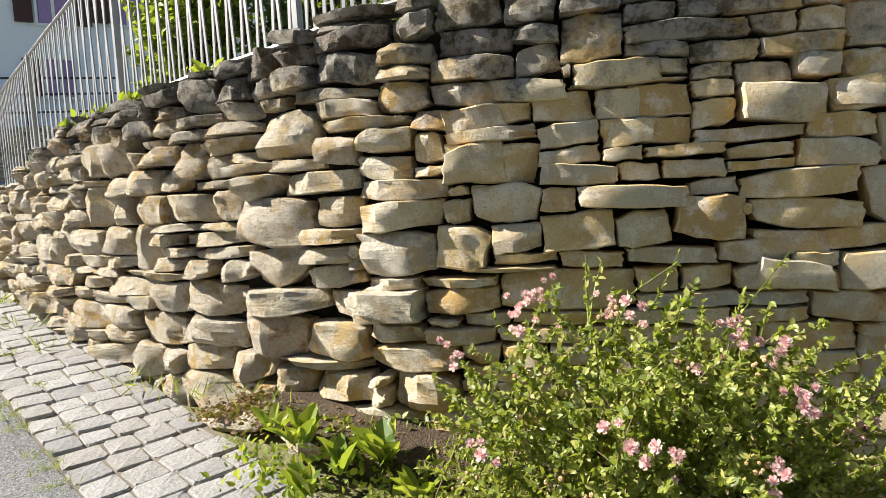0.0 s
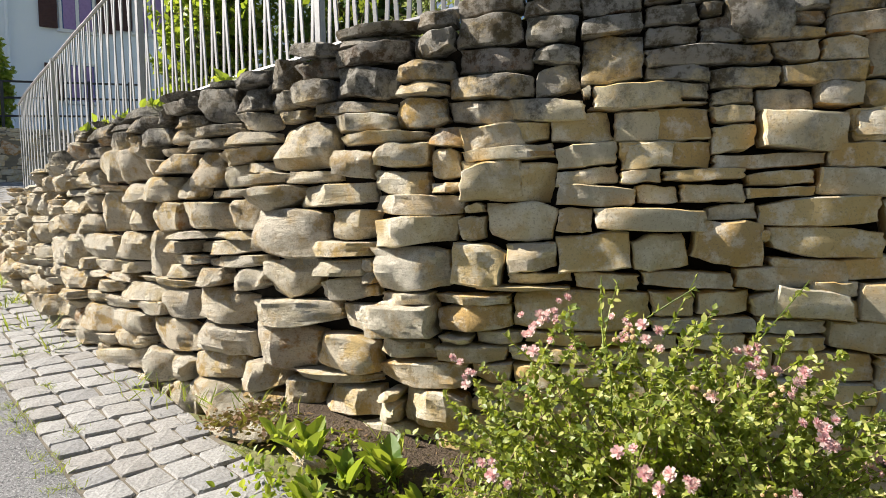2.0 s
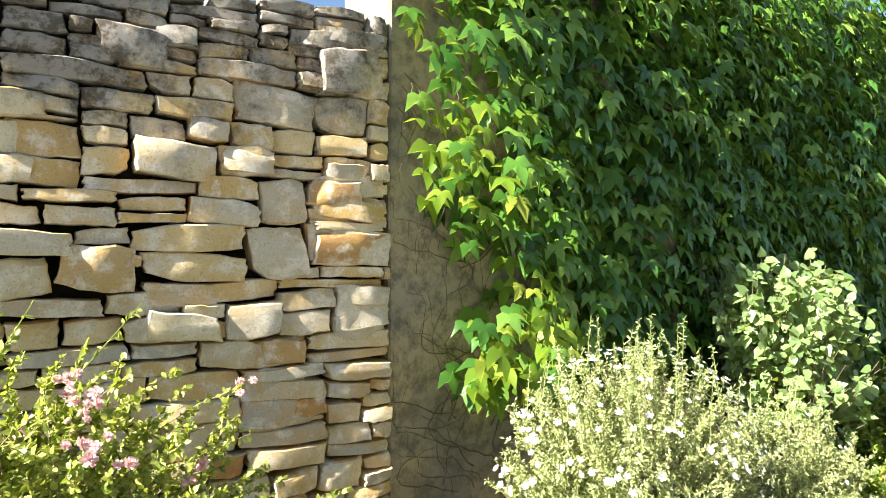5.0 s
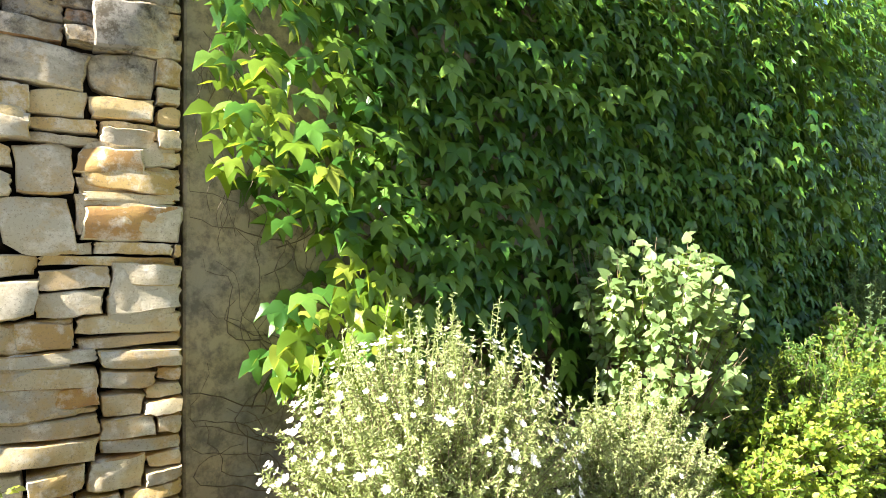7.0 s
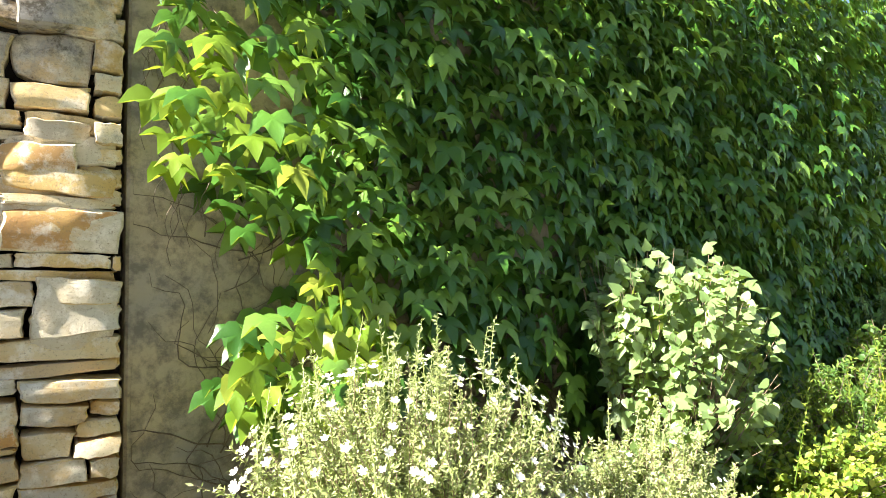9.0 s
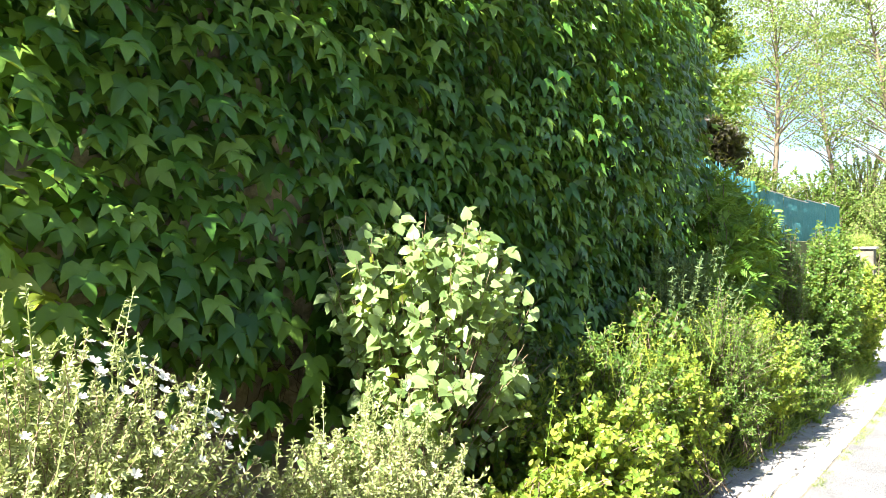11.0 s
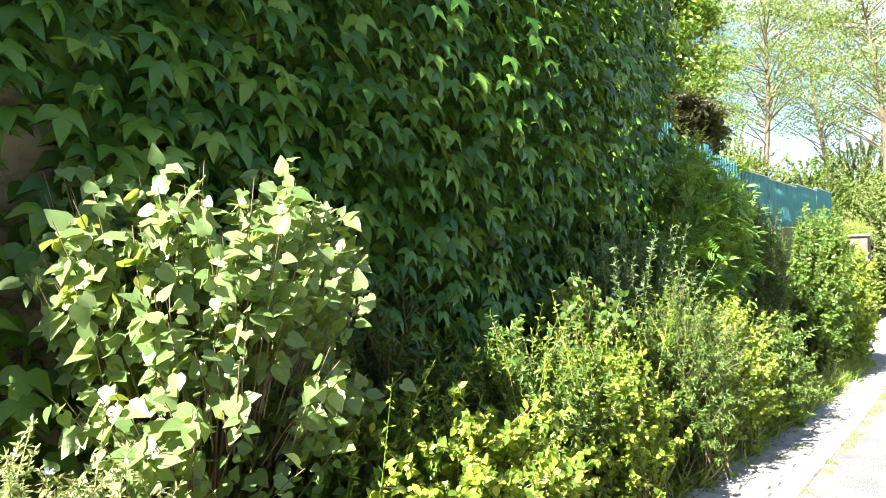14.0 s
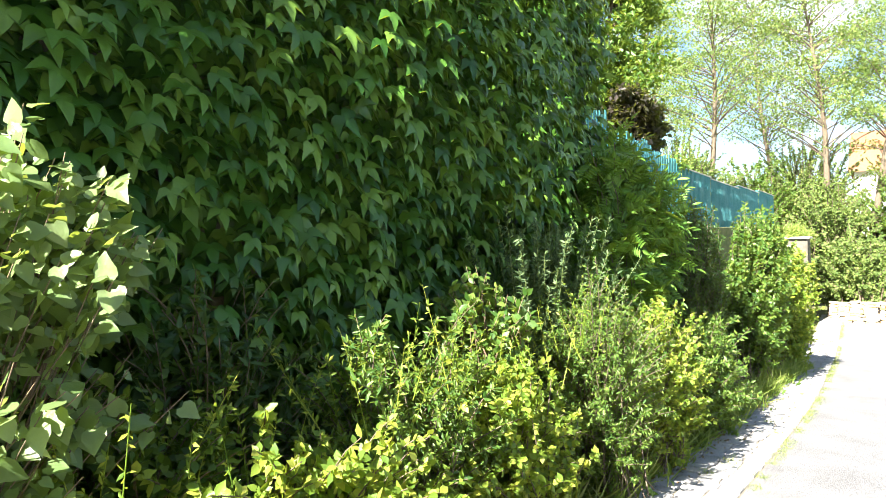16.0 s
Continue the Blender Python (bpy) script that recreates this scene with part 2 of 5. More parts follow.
GRASS_BLADE = leaf_material("grass_blade", (0.10, 0.17, 0.03), (0.22, 0.30, 0.06), (0.40, 0.40, 0.14), 0.35, 0.5)
PINK = leaf_material("pink_petal", (0.78, 0.42, 0.44), (0.86, 0.66, 0.62), (0.89, 0.82, 0.76), 0.3, 0.6, 0.2, 0.0)
PETAL = leaf_material("white_petal", (0.80, 0.79, 0.72), (0.85, 0.85, 0.80), (0.88, 0.88, 0.86), 0.25, 0.6, 0.2, 0.0)
# stone with shade put into its dark colour
SHADE_STONE = plain("shade_dark_stone", (0.09, 0.085, 0.07), (0.19, 0.175, 0.14), 6, 0.9, 0.5, 0.01)
SAPLING_LEAF = leaf_material("sapling_leaf", (0.05, 0.14, 0.02), (0.10, 0.23, 0.035), (0.18, 0.33, 0.06), 0.3)
HIP = plain("buff_seed_head", (0.42, 0.24, 0.12), (0.62, 0.46, 0.28), 30, 0.6, 0.2, 0.002)


# ---- mesh helpers ----
def mesh_of(name, verts, faces, mat, smooth=False):
    me = bpy.data.meshes.new(name)
    me.from_pydata([tuple(v) for v in verts], [], faces)
    me.materials.append(mat)
    if smooth:
        me.polygons.foreach_set("use_smooth", [True] * len(me.polygons))
    me.update()
    return me


def tri_mesh(name, verts, tris, mat, smooth=False):
    """A mesh from arrays of points and triangles."""
    verts, tris = np.asarray(verts, np.float32), np.asarray(tris, np.int32)
    me = bpy.data.meshes.new(name)
    me.vertices.add(len(verts))
    me.vertices.foreach_set("co", verts.ravel())
    me.loops.add(tris.size)
    me.loops.foreach_set("vertex_index", tris.ravel())
    me.polygons.add(len(tris))
    me.polygons.foreach_set("loop_start", np.arange(0, tris.size, 3, dtype=np.int32))
    me.polygons.foreach_set("use_smooth", np.full(len(tris), smooth))
    me.update(calc_edges=True)
    me.materials.append(mat)
    return me


def leaf_parts(rng, root, template, mat, pos, dirs, norms, size):
    """Large leaves that can be told apart, as parts that share four meshes."""
    shared = []
    for k in range(4):
        tv, tf = template
        tv = tv.copy()
        tv[1:, :2] *= 1 + rng.uniform(-0.09, 0.09, (len(tv) - 1, 2))
        tv[1:, 2] += rng.uniform(-0.10, 0.06, len(tv) - 1)
        shared.append(tri_mesh("leaf", tv, tf, mat, True))
    for i in range(len(pos)):
        y = Vector(dirs[i]).normalized()
        x = y.cross(Vector(norms[i])).normalized()
        m = Matrix((x, y, x.cross(y))).transposed().to_4x4()
        m.translation = Vector(pos[i])
        part("leaf", shared[i % 4], root, at=m @ Matrix.Scale(float(size[i]), 4))


def part(name, data, parent, label="", kind="", at=None):
    """One mesh object under a thing or a part; data is a mesh, places are the world's."""
    ob = new(name, data)
    ob.parent = parent
    if parent is not None:
        ob.matrix_parent_inverse = Matrix.Translation(parent.matrix_basis.translation).inverted()
    if at is not None:
        ob.matrix_basis = at
    return tagged(ob, label, "", "", kind)


def thing(name, label, category, base=(0, 0, 0), group="", kind=""):
    ob = new(name)
    ob.location = base
    ob.empty_display_size = 0.1
    return tagged(ob, label, category, group, kind)


def box_geo(x0, y0, z0, x1, y1, z1, bevel=0.0):
    bm = bmesh.new()
    bmesh.ops.create_cube(bm, size=1)
    for v in bm.verts:
        v.co = Vector(((x0 + x1) / 2 + v.co.x * (x1 - x0), (y0 + y1) / 2 + v.co.y * (y1 - y0), (z0 + z1) / 2 + v.co.z * (z1 - z0)))
    if bevel:
        bmesh.ops.bevel(bm, geom=bm.edges[:], offset=bevel, segments=1, affect="EDGES")
    return bm


def finish(bm, name, mat):
    me = bpy.data.meshes.new(name)
    bm.to_mesh(me)
    bm.free()
    me.materials.append(mat)
    return me


def box(name, lo, hi, mat, bevel=0.0):
    return finish(box_geo(*lo, *hi, bevel), name, mat)


def tubes(lines, radii, sides=5):
    """Points and triangles of tapering tubes along polylines."""
    vs, ts, k = [], [], 0
    for line, (ra, rb) in zip(lines, radii):
        line = np.asarray(line, float)
        n = len(line)
        d = np.gradient(line, axis=0)
        d /= np.linalg.norm(d, axis=1, keepdims=True) + 1e-9
        ref = np.where(np.abs(d[:, 2:3]) > 0.9, np.array([[1.0, 0, 0]]), np.array([[0, 0, 1.0]]))
        u = np.cross(d, ref)
        u /= np.linalg.norm(u, axis=1, keepdims=True) + 1e-9
        w = np.cross(d, u)
        r = np.linspace(ra, rb, n)[:, None, None]
        a = np.linspace(0, 2 * np.pi, sides, endpoint=False)
        ring = line[:, None] + r * (np.cos(a)[None, :, None] * u[:, None] + np.sin(a)[None, :, None] * w[:, None])
        vs.append(ring.reshape(-1, 3))
        i, j = np.meshgrid(np.arange(n - 1), np.arange(sides), indexing="ij")
        p, q = k + i * sides + j, k + i * sides + (j + 1) % sides
        ts.append(np.stack([p, q, q + sides], -1).reshape(-1, 3))
        ts.append(np.stack([p, q + sides, p + sides], -1).reshape(-1, 3))
        k += n * sides
    return np.concatenate(vs), np.concatenate(ts)


def fan(outline, centre):
    """A leaf as a fan: its tip lies along +y, its upper side is +z."""
    v = np.array([centre] + outline, float)
    n = len(outline)
    return v, np.array([(0, 1 + i, 1 + (i + 1) % n) for i in range(n)])


def mirrored(half):
    return half + [(-x, y, z) for x, y, z in half[::-1] if abs(x) > 1e-6]


LANCE = fan(mirrored([(0, 0, 0), (0.15, 0.3, 0.05), (0.13, 0.65, 0.04), (0, 1, -0.08)]), (0, 0.5, -0.02))
OVAL = fan(mirrored([(0, 0, 0), (0.26, 0.22, 0.06), (0.3, 0.55, 0.05), (0, 1, -0.1)]), (0, 0.48, -0.02))
HEART = fan(mirrored([(0, 0.06, 0), (0.2, -0.04, 0.05), (0.4, 0.16, 0.07), (0.4, 0.42, 0.04), (0.2, 0.75, -0.02), (0, 1.05, -0.14)]), (0, 0.4, -0.02))
LOBED = fan(mirrored([(0, 0.1, 0), (0.2, -0.06, 0.02), (0.46, 0.0, -0.02), (0.6, 0.26, -0.06), (0.80, 0.72, -0.24), (0.42, 0.50, -0.02), (0.26, 0.52, 0.02), (0.2, 0.8, -0.05), (0, 1.22, -0.3)]), (0, 0.36, 0.07))
BLADE = (np.array([(-0.03, 0, 0), (0.03, 0, 0), (0.025, 0.5, 0.03), (-0.025, 0.5, 0.03), (0, 1, -0.08)]), np.array([(0, 1, 2), (0, 2, 3), (3, 2, 4)]))
BROAD = fan(mirrored([(0, 0, 0), (0.05, 0.12, 0), (0.17, 0.35, 0.05), (0.2, 0.6, 0.05), (0.12, 0.86, -0.01), (0, 1, -0.1)]), (0, 0.5, -0.03))


def leaves(template, pos, dirs, norms, size):
    """Points and triangles of one leaf at each place."""
    tv, tf = template
    pos, dirs, norms = (np.asarray(a, float) for a in (pos, dirs, norms))
    y = dirs / (np.linalg.norm(dirs, axis=1, keepdims=True) + 1e-9)
    x = np.cross(y, norms)
    x /= np.linalg.norm(x, axis=1, keepdims=True) + 1e-9
    z = np.cross(x, y)
    s = np.broadcast_to(np.asarray(size, float), (len(pos),))[:, None, None]
    v = pos[:, None] + s * (tv[None, :, 0:1] * x[:, None] + tv[None, :, 1:2] * y[:, None] + tv[None, :, 2:3] * z[:, None])
    f = tf[None] + (np.arange(len(pos)) * len(tv))[:, None, None]
    return v.reshape(-1, 3), f.reshape(-1, 3)


def joined(*pairs):
    vs, ts, k = [], [], 0
    for v, t in pairs:
        vs.append(v)
        ts.append(t + k)
        k += len(v)
    return np.concatenate(vs), np.concatenate(ts)


def spline(pts, n):
    """An even Catmull-Rom line through points."""
    p = np.asarray(pts, float)
    p = np.vstack([2 * p[0] - p[1], p, 2 * p[-1] - p[-2]])
    out = []
    for i in range(1, len(p) - 2):
        t = np.linspace(0, 1, 24, endpoint=False)[:, None]
        a, b, c, d = p[i - 1], p[i], p[i + 1], p[i + 2]
        out.append(0.5 * (2 * b + (c - a) * t + (2 * a - 5 * b + 4 * c - d) * t**2 + (3 * b - a - 3 * c + d) * t**3))
    out = np.vstack(out + [p[-2:-1]])
    s = np.r_[0, np.cumsum(np.linalg.norm(np.diff(out, axis=0), axis=1))]
    q = np.linspace(0, s[-1], n)
    return np.stack([np.interp(q, s, out[:, k]) for k in range(out.shape[1])], 1), s[-1]


def smooth_step(a, b, v):
    t = np.clip((v - a) / (b - a), 0, 1)
    return t * t * (3 - 2 * t)


def ground_z(x, y):
    """The lane falls to +x and climbs round the corner to the back left."""
    x, y = np.asarray(x, float), np.asarray(y, float)
    w = 1 - smooth_step(-2.0, 0.5, x)
    return 0.05 - 0.083 * np.clip(x, -30, 20) + w * 0.10 * np.clip(y - 0.3, 0, 40)


# ---- plan of the rubble wall ----
WALL_LINE, WALL_LEN = spline([(0.68, 2.74), (0.1, 2.80), (-0.5, 2.85), (-1.2, 2.91), (-1.75, 3.01), (-2.2, 3.17), (-2.7, 3.45), (-3.2, 3.77), (-3.8, 4.22), (-4.4, 4.66), (-5.2, 5.3), (-6.2, 6.15), (-7.4, 7.3)], 400)
WALL_S = np.linspace(0, WALL_LEN, 400)


def wall_point(s, d=0.0):
    """The plan place s metres along the wall from its corner, d metres in front of its face."""
    s = np.asarray(s, float)
    p = np.stack([np.interp(s, WALL_S, WALL_LINE[:, k]) for k in (0, 1)], -1)
    e = 0.06
    t = np.stack([np.interp(np.clip(s + e, 0, WALL_LEN), WALL_S, WALL_LINE[:, k]) - np.interp(np.clip(s - e, 0, WALL_LEN), WALL_S, WALL_LINE[:, k]) for k in (0, 1)], -1)
    t /= np.linalg.norm(t, axis=-1, keepdims=True)
    return p + np.asarray(d)[..., None] * np.stack([t[..., 1], -t[..., 0]], -1) * -1.0


def wall_top(s):
    return np.interp(s, [0, 1.5, 2.5, 3.2, 4.2, 5.1, 5.9, 7.0, 8.0, 9.6], [2.66, 2.57, 2.44, 2.37, 2.31, 2.28, 2.10, 1.86, 1.67, 1.42])


def fence_foot(s):
    return np.interp(s, [0, 1.5, 2.5, 3.2, 4.2, 5.1, 5.9, 7.0, 8.0, 9.6], [2.68, 2.60, 2.49, 2.41, 2.37, 2.33, 2.2, 2.04, 1.92, 1.72])


def wall_foot(s):
    return np.interp(s, [0, 1.5, 2.3, 4.7, 5.6, 6.6, 7.8, 9.6], [0.30, 0.42, 0.60, 0.62, 0.76, 0.92, 1.06, 1.28])


def soil_z(x, y):
    """The planted bed: the ground, heaped up a little towards the walls."""
    x, y = np.asarray(x, float), np.asarray(y, float)
    back = np.clip((y - 1.75) / 1.0, 0, 1)
    return ground_z(x, y) + 0.02 + np.where(x < 0.7, 0.26, 0.2) * back * (1 - smooth_step(-2.2, -3.6, x))


# ---- ground ----
def sheet(name, xs, ys, zfun, mat, label, category, drop=0.0, rough=0.0):
    x, y = np.meshgrid(xs, ys, indexing="ij")
    z = zfun(x, y) - drop + rough * np.random.uniform(-1, 1, x.shape)
    v = np.stack([x, y, z], -1).reshape(-1, 3)
    i, j = np.meshgrid(np.arange(len(xs) - 1), np.arange(len(ys) - 1), indexing="ij")
    a = (i * len(ys) + j).ravel()
    b, c, d = a + len(ys), a + len(ys) + 1, a + 1
    t = np.concatenate([np.stack([a, b, c], -1), np.stack([a, c, d], -1)])
    return tagged(new(name, tri_mesh(name, v, t, mat, True)), label, category, "", "structure")


far = np.array([45.0, 70, 110, 200, 400])
gx = np.concatenate([-far[::-1], np.linspace(-30, 30, 121), far])
gy = np.concatenate([-far[::-1], np.linspace(-30, 30, 121), far])
sheet("ground", gx, gy, ground_z, GRASSY, "dry grassy ground sloping down along the lane", "ground", 0.05)

STRIP, STRIP_LEN = spline([(30, 2.3), (24, 2.0), (18, 1.75), (12, 1.52), (6, 1.5), (2, 1.52), (0.8, 1.55), (-0.4, 1.72), (-1.3, 2.05), (-2.1, 2.47), (-2.75, 2.95), (-3.35, 3.45), (-4.0, 4.0), (-4.6, 4.5), (-5.6, 5.35), (-6.6, 6.2), (-8.2, 7.6), (-11, 10), (-16, 15)], 560)
STRIP_S = np.linspace(0, STRIP_LEN, 560)


def strip_point(s, d):
    """s metres along the gutter strip from its lower end, d metres towards the wall."""
    p = np.array([np.interp(s, STRIP_S, STRIP[:, k]) for k in (0, 1)])
    q = np.array([np.interp(s + 0.05, STRIP_S, STRIP[:, k]) - np.interp(s - 0.05, STRIP_S, STRIP[:, k]) for k in (0, 1)])
    q /= np.linalg.norm(q) + 1e-9
    n = np.array([q[1], -q[0]])
    return p + d * n, q, n


def ribbon(name, sides, ss, mat, label, category, lift):
    """A band of ground between two offsets of the strip's line."""
    v, t = [], []
    m = len(sides)
    for s in ss:
        for d in sides:
            p, _, _ = strip_point(s, d)
            v.append((p[0], p[1], float(ground_z(p[0], p[1])) + lift))
    for i in range(len(ss) - 1):
        for j in range(m - 1):
            a = i * m + j
            t += [(a, a + 1, a + m + 1), (a, a + m + 1, a + m)]
    return tagged(new(name, tri_mesh(name, v, t, mat, True)), label, category, "", "structure")


HALF = 0.33
band = np.linspace(0.1, STRIP_LEN - 0.1, 160)
road = ribbon("road", [-7.0, -5, -3, -2, -1.2, -0.6, -HALF], band, ASPHALT, "worn grey asphalt lane running downhill in full sun", "road", 0.0)
pavement = ribbon("pavement", [-HALF, 0, HALF], band, SAND, "gutter strip of pale granite setts beside the lane", "pavement", -0.006)

upper = ribbon("pavement_upper", [HALF, 2, 5, 9], [q for q in band if strip_point(q, 0)[0][0] < -7.0], SAND, "worn paved ground at the top of the lane", "pavement", 0.003)
bed_x = np.linspace(-2.3, 20, 180)
bed_t = np.linspace(0, 1, 16)


def bed_sheet():
    v, t = [], []
    for x in bed_x:
        s = float(np.interp(-x, -STRIP[:, 0], STRIP_S))
        p, _, _ = strip_point(s, HALF + 0.02)
        back = 3.3 if x > 0.6 else 3.35
        for k in bed_t:
            y = p[1] + (back - p[1]) * k
            z = float(soil_z(x, y)) + 0.018 * noise.noise(Vector((x * 3, y * 3, 0))) * min(1, k * 6)
            v.append((x, y, z))
    m = len(bed_t)
    for i in range(len(bed_x) - 1):
        for j in range(m - 1):
            a = i * m + j
            t += [(a, a + m + 1, a + m), (a, a + 1, a + m + 1)]
    return tagged(new("planting_bed", tri_mesh("planting_bed", v, t, SOIL, True)), "dry brown planting bed between wall and gutter strip", "soil bed", "", "structure")


bed_sheet()

# ---- concrete wall behind the creeper ----
IVY_TOP = 4.2
bm = box_geo(0.70, 2.80, -1.2, 8.7, 3.25, 3.3, 0.01)
for vert in bm.verts:
    if vert.co.z > 3:
        vert.co.z += 0.82 if vert.co.x > 5 else -0.02
wall_creeper = tagged(new("wall_creeper", finish(bm, "wall_creeper", CONCRETE)), "tall stained concrete wall overgrown with creeper", "wall", "", "structure")
# earth retained below the teal fence
wall_bank = tagged(new("wall_bank", box("wall_bank", (9.02, 3.0, -2.2), (20.5, 3.5, 1.42), GRASSY, 0.01)), "low concrete retaining wall behind the shrubs", "wall", "", "structure")
tagged(new("ground_terrace", box("ground_terrace", (9.02, 3.52, -2.2), (60, 14, 1.42), GRASSY, 0.0)), "grassy terrace behind the teal fence", "ground", "", "structure")


# unseen dark wall added across the lane, behind the walker, to cut sky light
tagged(new("wall_across", box("wall_across", (-11.0, -6.7, -1.0), (5.5, -6.2, 8.5), SHADE_STONE, 0.02)), "unseen wall added across the lane to block sky light", "wall", "", "structure")


# ---- rubble wall ----
A_STEPS = np.array([-1, -0.95, -0.72, -0.44, -0.15, 0.15, 0.44, 0.72, 0.95, 1])
B_STEPS = np.array([-1, -0.9, -0.5, -0.12, 0.26, 0.62, 0.9, 1])


def stone_geo(s0, s1, z0, z1, out, rough, rng, back=-0.13, place=wall_point):
    """One hewn stone between two places along the wall and two heights, standing out of its face."""
    na, nb = len(A_STEPS), len(B_STEPS)
    cs, cz, hs, hz = (s0 + s1) / 2, (z0 + z1) / 2, (s1 - s0) / 2, (z1 - z0) / 2
    a, b = np.meshgrid(A_STEPS, B_STEPS, indexing="ij")
    # uneven bed faces and slanting ends, with one or two corners broken away
    bend = np.interp(A_STEPS, [-1, -0.35, 0.3, 1], [0, 1, 2, 3])
    knots = rng.uniform(-1, 0.8, (2, 4)) * (0.09 * hz + 0.003)
    wave = np.array([np.interp(bend, range(4), row) for row in knots]) + rng.uniform(-1, 1, (2, na)) * 0.003
    ends = rng.uniform(-1, 0.6, (2, nb)) * (0.03 * hs + 0.003)
    for row in (wave, ends):
        row[:, 0], row[:, -1] = row[:, 1], row[:, -2]
    loose = min(1.0, rough * 55)
    drop = np.where(rng.random(4) < 0.2 + 0.2 * loose, rng.uniform(0.12, 0.32 + 0.16 * loose, 4), rng.uniform(0.0, 0.12, 4))
    ta, tb = np.clip(np.abs(a) * 1.6 - 0.6, 0, 1), np.abs(b)
    corner = (drop[0] * (a > 0) * (b > 0) + drop[1] * (a < 0) * (b > 0) + drop[2] * (a > 0) * (b < 0) + drop[3] * (a < 0) * (b < 0)) * ta * tb
    slant = rng.uniform(-0.16 - 0.16 * loose, 0.16 + 0.16 * loose, 2) * min(hs, hz)
    ss = cs + hs * a + (ends[0][None, :] + slant[0] * b) * np.clip(a, 0, 1) - (ends[1][None, :] - slant[1] * b) * np.clip(-a, 0, 1)
    zz = cz + hz * b * (1 - corner) + wave[0][:, None] * np.clip(b, 0, 1) - wave[1][:, None] * np.clip(-b, 0, 1) + rng.uniform(-0.10, 0.10) * min(hs, 3 * hz) * a
    tilt = rng.uniform(-0.9, 0.9, 2) * rough
    seed = Vector(rng.uniform(0, 50, 3))
    # split planes meet in ridges, chips struck off at the edges leave flat facets
    split = np.full_like(a, 9.0)
    for k in range(3):
        th = rng.uniform(0, 2 * math.pi)
        u = math.cos(th) * a * hs + math.sin(th) * b * hz
        split = np.minimum(split, rng.uniform(0.0, 0.012) + rng.uniform(-0.02, 0.16 + 16 * rough) * u)
    chip = np.zeros_like(a)
    for k in range(5):
        th = rng.uniform(0, 2 * math.pi)
        u = math.cos(th) * a * hs + math.sin(th) * b * hz
        edge = rng.uniform(0.25, 0.85) * (abs(math.cos(th)) * hs + abs(math.sin(th)) * hz)
        chip = np.minimum(chip, -rng.uniform(0.3, 1.3) * np.maximum(u - edge, 0))
    relief = min(1.0, 0.35 + rough * 30)
    chip = np.maximum(chip, -0.05) * relief + (split - split.mean()) * relief
    hewn = np.zeros_like(a)
    for i in range(na):
        for j in range(nb):
            p = Vector((ss[i, j], zz[i, j], 0))
            hewn[i, j] = 0.7 * noise.noise(p * 8 + seed) + (0.5 + 0.3 * loose) * noise.noise(p * 27 + seed)
    rim = (np.maximum(np.abs(a), np.abs(b)) > 0.99) * rng.uniform(0.002, 0.012, a.shape)
    dd = out + tilt[0] * a + tilt[1] * b + rough * hewn + chip - rim
    loop = [(i, 0) for i in range(na)] + [(na - 1, j) for j in range(1, nb)] + [(i, nb - 1) for i in range(na - 2, -1, -1)] + [(0, j) for j in range(nb - 2, 0, -1)]
    ss = np.concatenate([ss.ravel(), [ss[q] for q in loop]])
    zz = np.concatenate([zz.ravel(), [zz[q] for q in loop]])
    dd = np.concatenate([dd.ravel(), np.full(len(loop), back)])
    v = np.column_stack([place(ss, dd - 0.03 * (zz - 1.0)), zz])
    f = [(i * nb + j, (i + 1) * nb + j, (i + 1) * nb + j + 1, i * nb + j + 1) for i in range(na - 1) for j in range(nb - 1)]
    base, m = na * nb, len(loop)
    for k in range(m):
        p, q = loop[k], loop[(k + 1) % m]
        f.append((p[0] * nb + p[1], base + k, base + (k + 1) % m, q[0] * nb + q[1]))
    return v, f


